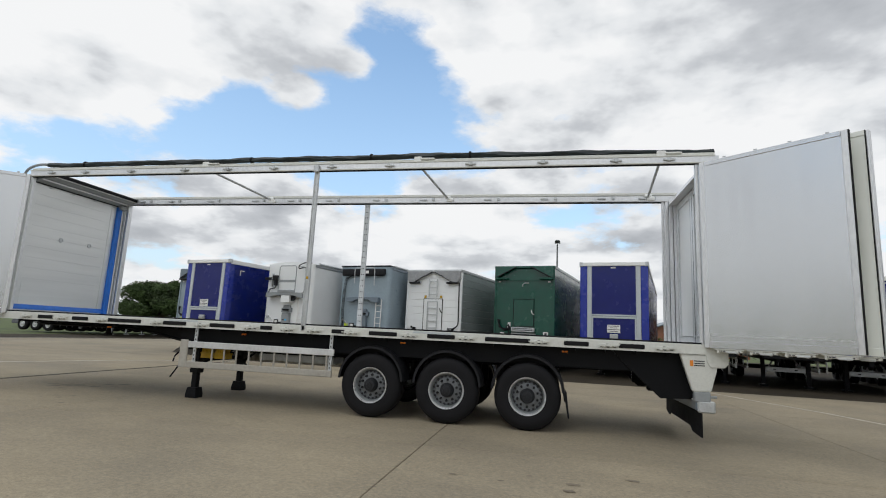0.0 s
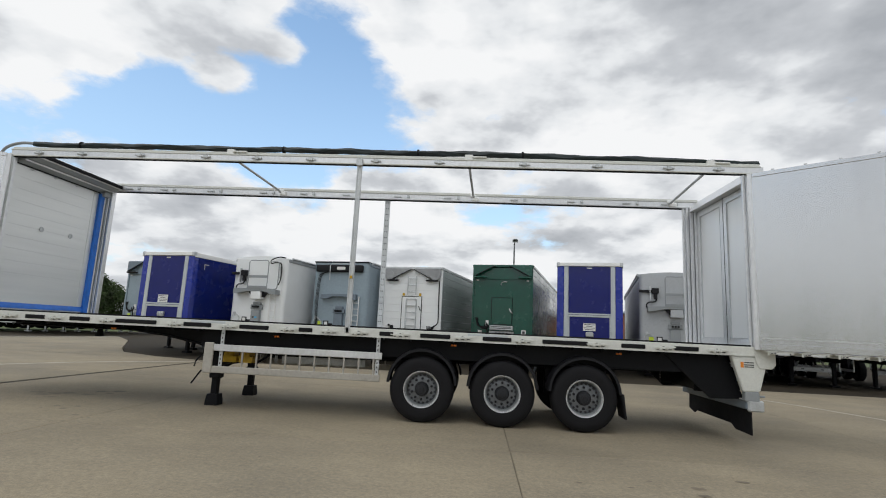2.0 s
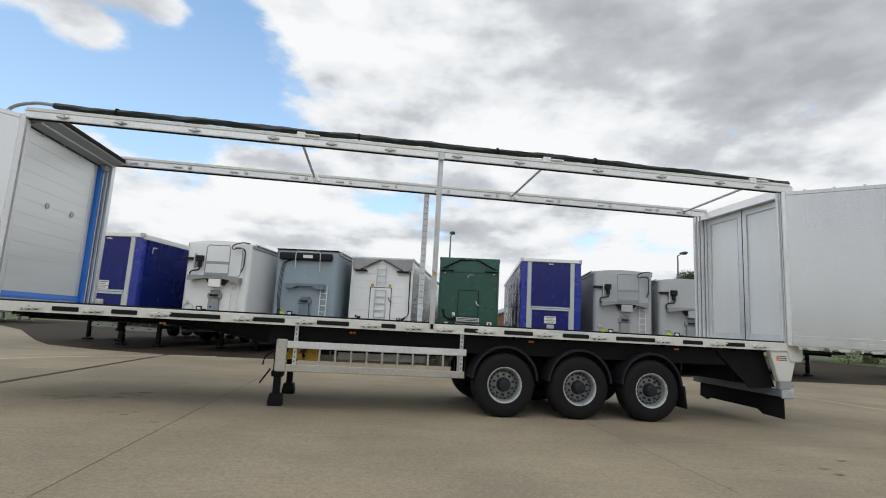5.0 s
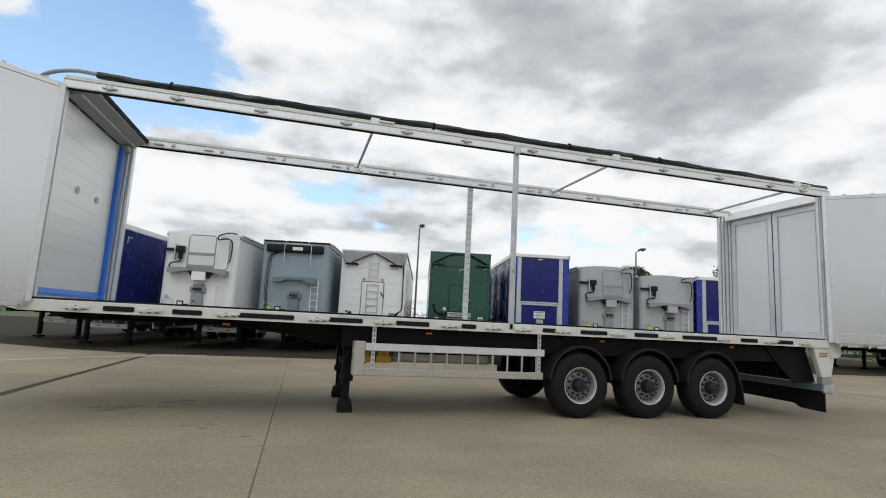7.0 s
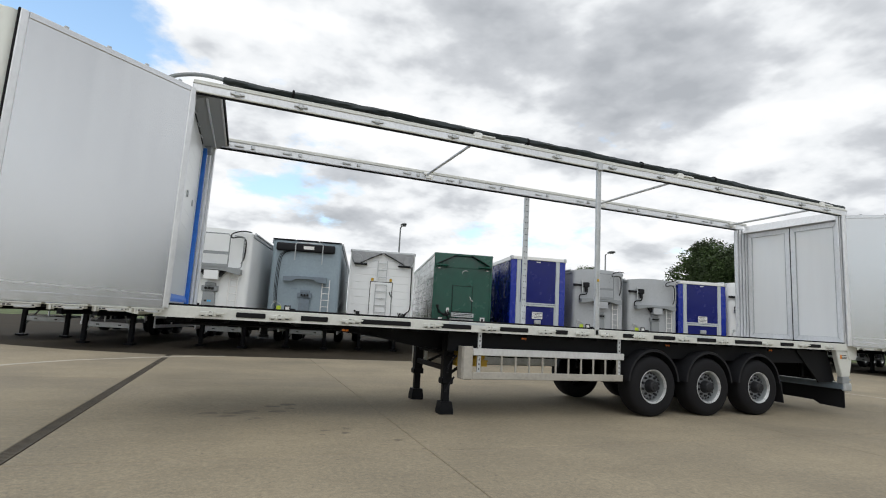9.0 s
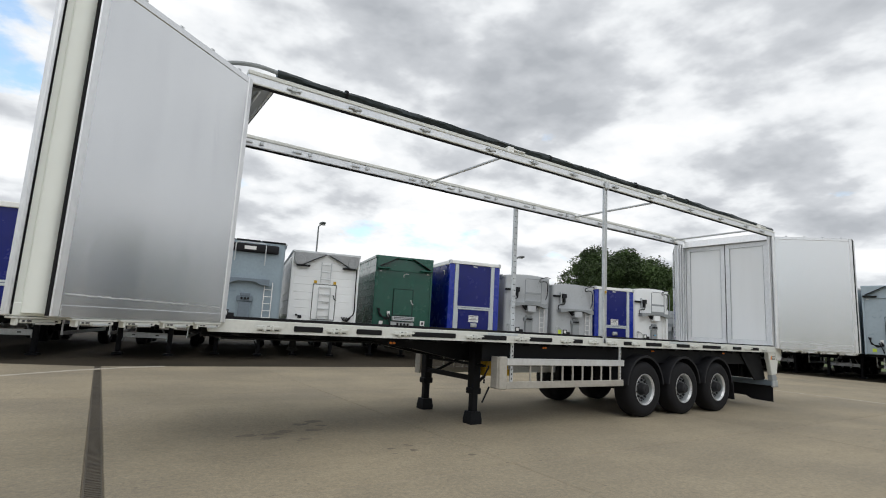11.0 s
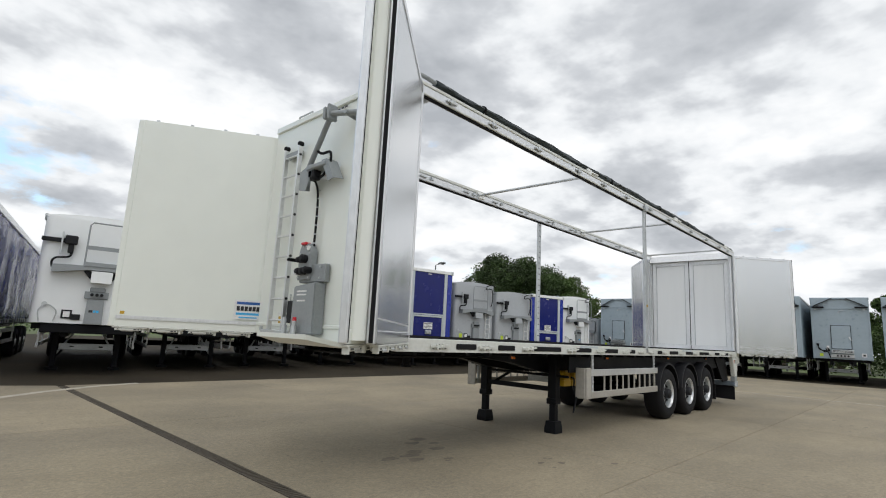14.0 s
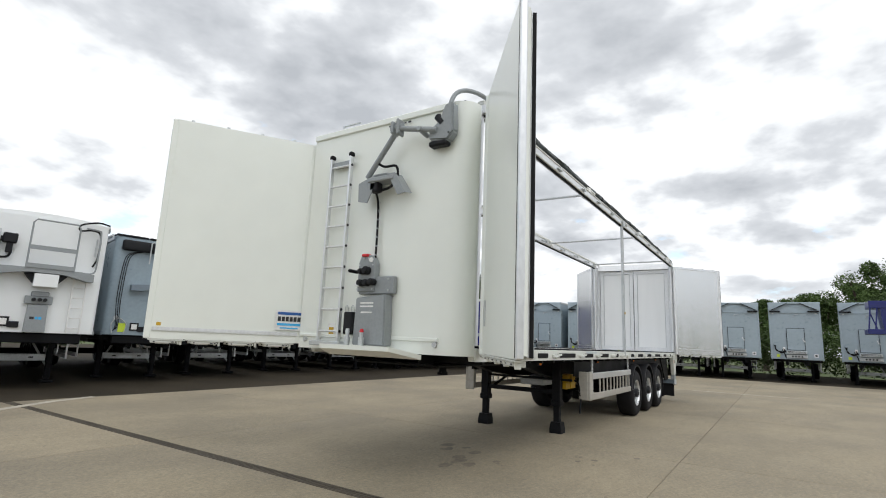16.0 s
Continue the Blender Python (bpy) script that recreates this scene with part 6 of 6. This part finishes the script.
place(curtain_trailer("curtain_trailer", 4.08, "parked curtain-sided trailer, deep blue with pale roof frame"), -14.7, 19.5, -13)
place(bulk_trailer("bulk_trailer", 4.1, BODY_WHITE, GREY, "parked white bulk tipping trailer with a grey front platform"), -11.1, 19.98, -13)
place(bulk_trailer("bulk_trailer", 4.08, SLATE, SLATE_DARK, "parked blue-grey bulk trailer with a dark cover housing", gantry=False, bow=0.04), -7.95, 20.65, -12)
place(moving_floor_trailer("moving_floor_trailer", 4.03, BODY_WHITE, FLAP_GREY, "parked white planked trailer with grey roof-cover flaps and a ladder"), -4.98, 20.9, -13)
place(moving_floor_trailer("moving_floor_trailer", 4.33, GREEN, GREEN, "parked dark green planked trailer with green roof cover", ladder=False, vee=True, front_planks=False), -1.28, 21.4, -13)
blue_tall = place(curtain_trailer("curtain_trailer", 4.5, "parked tall curtain-sided trailer, deep blue with pale roof frame", bar=2.3, notice=1.75), 2.2, 21.0, -12)
silver = place(bulk_trailer("bulk_trailer", 4.22, SILVER, GREY, "parked grey bulk tipping trailer with a front platform"), 5.45, 20.95, -13)
silver2 = place(bulk_trailer("bulk_trailer", 3.98, SILVER, GREY, "parked smaller grey bulk tipping trailer", railed=False), 8.25, 20.5, -13)
place(curtain_trailer("curtain_trailer", 4.05, "parked lower curtain-sided trailer, deep blue with pale roof frame"), 10.95, 20.1, -13)
place(bulk_trailer("bulk_trailer", 4.25, BODY_WHITE, GREY, "parked white bulk tipping trailer beside a blue one"), 14.15, 20.0, -13)
place(moving_floor_trailer("moving_floor_trailer", 4.0, SLATE, SLATE_DARK, "parked blue-grey planked trailer at the end of the row", ladder=False, planked=False, vee=True), -17.35, 22.4, -13)

east_one = place(moving_floor_trailer("moving_floor_trailer", 4.62, SLATE_LIGHT, SLATE_LIGHT, "parked blue-grey trailer with folded roof flaps", ladder=False, planked=False, L=12.0, vee=True), 20.6, 7.75, -84)
for x, y, a in ((19.4, 10.6, -86), (20.7, 4.72, -91), (21.0, 1.35, -97), (21.2, -2.1, -101), (19.6, 13.6, -90), (19.6, 16.75, -90), (19.6, 19.8, -90)):
    copy_thing(east_one, pose(x, y, 0, 0, 0, a))
place(bulk_trailer("bulk_trailer", 3.35, SILVER, GREY, "low grey tipping trailer between taller ones"), 20.4, 23.0, -80)


# ---- lamp posts ----
def lamp_post(x, y, H, turn):
    t = thing("street_lamp", (x, y, 0), "tall slim grey lamp post with one lamp head", "street lamp", "yard lamps")
    part("pole", cyl(bmesh.new(), (x, y, -0.1), (x, y, H), 0.09, 12, 0.05), LAMP_GREY, t)
    d = Vector((math.cos(turn), math.sin(turn), 0))
    p = Vector((x, y, H))
    part("arm", tube(bmesh.new(), [p, p + d * 0.5 + Vector((0, 0, 0.08))], 0.035, 8), LAMP_GREY, t)
    b = bmesh.new()
    bmesh.ops.create_uvsphere(b, u_segments=14, v_segments=8, radius=1, matrix=Matrix.Translation(p + d * 0.75 + Vector((0, 0, 0.12))) @ Matrix.Rotation(turn, 4, "Z") @ Matrix.Diagonal((0.45, 0.2, 0.11, 1)))
    head = part("lamp_head", b, LAMP_GREY, t, "", True)
    part("diffuser", B(tuple(p + d * 0.75 + Vector((-0.2, -0.12, 0.0))), tuple(p + d * 0.75 + Vector((0.2, 0.12, 0.04))), 0.02), LABEL, head)


lamp_post(0.2, 37.0, 8.0, -1.57)
lamp_post(17.5, 35.6, 7.6, -1.57)
lamp_post(40.0, 13.6, 8.6, 3.3)


# ---- trees and hedge ----
def leaf_mesh(name, clouds, rng, material, parent, label):
    """Many small leaf cards in clouds of (centre, radius, count, leaf size, flatness), thinner towards each rim."""
    quads = []
    for centre, r, n, size, flat_ in clouds:
        d = rng.normal(size=(n, 3))
        d /= np.linalg.norm(d, axis=1)[:, None]
        d *= (r * np.sqrt(rng.uniform(0.4, 1.0, n)) * rng.uniform(0.75, 1.15, n))[:, None]
        d[:, 2] *= flat_
        p = d + np.array(centre)
        u = rng.uniform(-1, 1, (n, 3)) * (1, 1, 0.6)
        u /= np.linalg.norm(u, axis=1)[:, None] + 1e-6
        v = np.cross(u, rng.uniform(-1, 1, (n, 3)))
        v /= np.linalg.norm(v, axis=1)[:, None] + 1e-6
        s = (size * rng.uniform(0.5, 1.5, n))[:, None]
        quads.append(np.stack((p - u * s, p - v * s * 0.6, p + u * s, p + v * s * 0.6), 1))
    q = np.concatenate(quads)
    shift = np.array(ORIGIN[parent.name])
    me = bpy.data.meshes.new(name)
    n = len(q)
    me.vertices.add(n * 4), me.loops.add(n * 4), me.polygons.add(n)
    me.vertices.foreach_set("co", (q - shift).ravel().astype(np.float32))
    me.loops.foreach_set("vertex_index", np.arange(n * 4, dtype=np.int32))
    me.polygons.foreach_set("loop_start", np.arange(0, n * 4, 4, dtype=np.int32))
    me.update(calc_edges=True)
    me.materials.append(material)
    ob = new(name, me)
    ob.parent = parent
    return tagged(ob, label, kind="stuff")


def tree(x, y, H, W, seed, label, leaf=LEAF, dens=1.0, name="tree"):
    rng = np.random.default_rng(seed)
    t = thing(name, (x, y, -0.16), label, "tree", "trees round the yard")
    b = bmesh.new()
    cyl(b, (x, y, -0.2), (x + 0.1, y, H * 0.5), W * 0.035 + 0.12, 10, W * 0.02 + 0.05)
    clouds = []
    for k in range(64):
        a, rr = rng.uniform(0, 2 * math.pi), math.sqrt(rng.random())
        cz = rng.uniform(0.3, 0.92)
        reach = W / 2 * (1 - max(0, cz - 0.5) ** 2 * 3.0) * 0.86
        c = Vector((x + rr * reach * math.cos(a), y + rr * reach * math.sin(a), H * cz))
        clouds.append((tuple(c), min(rng.uniform(0.08, 0.16) * W, H * 0.19), int(520 * dens), 0.005 * W + 0.055, 0.8))
        if k % 5 == 0:
            tube(b, bend([(x, y, H * 0.25), ((x + c.x) / 2, (y + c.y) / 2, H * 0.36), tuple(c)], 4), 0.05 + 0.006 * W, 6)
    part("trunk", b, BARK, t, "", True)
    leaf_mesh("crown", clouds, rng, leaf, t, "dense green summer leaves")


tree(48.0, 48.6, 14.6, 16.5, 3, "large dark green broadleaf tree behind the parked trailers", dens=2.2)
tree(54.8, 44.0, 11.6, 12, 5, "broad green tree beside the tallest one", LEAF_LIGHT, dens=1.5)
tree(62, 39.0, 7.0, 9, 6, "dark green tree in the belt of trees", dens=1.2)
tree(69, 34.4, 6.4, 9, 8, "lower green tree in the belt of trees", LEAF_LIGHT)
tree(45.0, 74.0, 12.2, 8.5, 14, "small green tree beyond the parked trailers", dens=1.2)
tree(-48.6, 56.0, 6.1, 11, 11, "round dark green tree past the far end of the yard", dens=1.8)
for k, (x, y, h, w) in enumerate(((49, 6.8, 7.4, 6), (55, 2.6, 8.6, 8), (50, -3.2, 11.5, 9), (52, 11, 6.6, 6), (53, 16, 6.0, 5), (60, 24, 6.6, 7), (46, -9.5, 10, 9))):
    tree(x, y, h, w, 30 + k, "leafy green tree over the row of parked trailers", LEAF_LIGHT)


def hedge(x0, y0, x1, y1, h, n, seed):
    rng = np.random.default_rng(seed)
    t = thing("hedge", ((x0 + x1) / 2, (y0 + y1) / 2, -0.16), "untrimmed green hedge along the yard's edge", "hedge")
    L = math.hypot(x1 - x0, y1 - y0)
    m = int(L / 0.9)
    clouds = []
    for k in range(m):
        f = (k + 0.5) / m
        c = (x0 + (x1 - x0) * f + rng.uniform(-0.5, 0.5), y0 + (y1 - y0) * f + rng.uniform(-0.4, 0.4), h * rng.uniform(0.38, 0.62))
        clouds.append((c, h * rng.uniform(0.38, 0.56), n * 3, 0.085, 0.95))
    leaf_mesh("leaves", clouds, rng, LEAF_LIGHT, t, "thick green leaves")


hedge(35.2, -14, 35.2, 24, 3.8, 420, 2)
# the next three hedges are unseen, added to darken the aluminium panels' reflections
hedge(-70, -42, 45, -46, 8.5, 120, 6)
hedge(-46, -43, -46, 18, 10.0, 120, 7)
hedge(36, -16, 47, -46, 9.0, 110, 9)
hedge(37, 25, 42, 58, 2.6, 90, 3)
hedge(-24, 60, 40, 60, 2.4, 60, 4)
hedge(-75, 62, -28, 68, 1.6, 60, 5)


# ---- cars and bare chassis far to the west ----
def car(x, y, turn, paint, label, L=4.5, H=1.42):
    t = thing("parked_car", (x, y, -0.15), label, "car", "parked cars")
    W = 0.88
    side = [(-L / 2, 0.35), (-L / 2, 0.72), (-L / 2 + 0.25, 0.86), (-L * 0.24, 0.95), (-L * 0.08, H - 0.06), (L * 0.06, H), (L * 0.22, H - 0.08), (L * 0.4, 0.98), (L / 2 - 0.05, 0.9), (L / 2, 0.6), (L / 2, 0.35)]
    M = Matrix.Translation((x, y, -0.15)) @ Matrix.Rotation(turn, 4, "Z")
    b = prism(bmesh.new(), [(p[0], -W, p[1]) for p in side], (0, 2 * W, 0))
    for v in b.verts:
        if v.co.z > 1.0:
            v.co.y *= 0.8
    bmesh.ops.bevel(b, geom=b.edges[:], offset=0.06, segments=2, affect="EDGES")
    b.transform(M)
    body = part("body", b, paint, t, "", True)
    for s in (-1, 1):
        b = bmesh.new()
        prism(b, [(-L * 0.2, s * W * 0.955, 0.97), (-L * 0.07, s * W * 0.84, H - 0.13), (L * 0.06, s * W * 0.82, H - 0.08), (L * 0.2, s * W * 0.84, H - 0.15), (L * 0.33, s * W * 0.955, 0.98)], (0, s * 0.02, 0))
        b.transform(M)
        part("side_window", b, GLASS_DARK, body)
        for fx in (-L * 0.31, L * 0.3):
            b = lathe(bmesh.new(), [(0.2, 0.0), (0.3, 0.0), (0.32, 0.03), (0.32, 0.2), (0.2, 0.2)], (fx, W * 0.82 if s > 0 else -W * 0.82 - 0.2, 0.32), 20)
            b.transform(M)
            w = part("wheel", b, RUBBER, t, "", True)
            b = cyl(bmesh.new(), (fx, s * (W * 0.82 + 0.17), 0.32), (fx, s * (W * 0.82 + 0.206), 0.32), 0.2, 14)
            b.transform(M)
            part("rim", b, RIM_DARK, w)


car(-57.5, 48.5, 0.87, CAR_DARK, "dark grey parked saloon car on the far side", 4.8, 1.44)
car(-62.5, 45.0, 0.8, CAR_DARK, "dark parked saloon behind the grey one", 4.5)
car(-54.8, 53.0, 1.0, CAR_DARK, "dark parked hatchback beside the fence", 4.1)
for x, y, a in ((-64, 57.5, 0.9), (-66, 62, 0.6), (-60, 66, 0.5), (-54, 70, 0.5), (-48, 74, 0.4)):
    car(x, y, a, CAR_WHITE, "white panel van parked far off beyond the grass", 5.2, 2.35)


def bare_chassis(name, label):
    t = thing(name, (0, 0, 0), label, "trailer", "bare chassis")
    part("frame_beam", B((-1.2, 0.0, 1.1), (1.2, 12.5, 1.22)), BLACK, t)
    part("headboard", B((-1.24, -0.05, 1.05), (1.24, 0.05, 1.3), 0.01), GALV, t)
    chassis(t, 12.5, GALV)
    return t


one = place(bare_chassis("flat_trailer", "low dark flat trailer without a body, parked in a far row"), -32.6, 36.4, 90)
for k in range(1, 5):
    copy_thing(one, pose(-32.6 + k * 0.25, 36.4 + k * 2.95, 0, 0, 0, 90 + k))


# ---- blue loading machine in front of the east row ----
MB = mat("machine blue paint", (0.01, 0.016, 0.13), 0.35, 0.0, 0.12, 12, 2.0)
mach = thing("loading_machine", (17.4, 0.0, -0.01), "dark blue steel loading machine on legs", "machine")
b = prism(bmesh.new(), [(16.9, 1.2, 2.98), (16.9, 1.3, 4.0), (16.9, -1.2, 4.0), (16.9, -1.2, 2.98)], (1.1, 0, 0))
body = part("hopper", b, MB, mach)
part("top_ledge", B((16.85, -1.3, 4.0), (18.05, 1.72, 4.36), 0.02), MB, mach)
part("walkway", B((16.8, -1.3, 2.72), (18.05, 1.84, 2.97), 0.02), MB, mach)
for y in (1.78, 1.52):
    part("upright", tube(bmesh.new(), [(16.9, y, 2.95), (16.9, y - 0.12, 4.02)], 0.035, 8), MB, mach)
part("brace", tube(bmesh.new(), [(16.9, 1.45, 2.95), (16.9, 1.7, 3.8)], 0.03, 8), MB, mach)
for x in (17.0, 17.9):
    for y in (-1.1, 0.7):
        part("leg", B((x - 0.07, y - 0.07, -0.01), (x + 0.07, y + 0.07, 2.73), 0.01), MB, mach)


# ---- brick house far behind the parked row ----
house = thing("brick_house", (20.0, 80.0, -0.16), "red brick house with a grey tiled roof", "house")
b = prism(bmesh.new(), [(14.3, 76.0, -0.16), (25.7, 76.0, -0.16), (25.7, 76.0, 3.6), (20.0, 76.0, 5.6), (14.3, 76.0, 3.6)], (0, 9.0, 0))
part("wall", b, BRICK_RED, house)
for s in (-1, 1):
    b = prism(bmesh.new(), [(20.0, 75.7, 5.65), (20.0 + s * 6.1, 75.7, 3.48), (20.0 + s * 6.1, 75.7, 3.64), (20.0, 75.7, 5.83)], (0, 9.6, 0))
    part("roof", b, SLATE_DARK, house, "grey tiled roof slope")
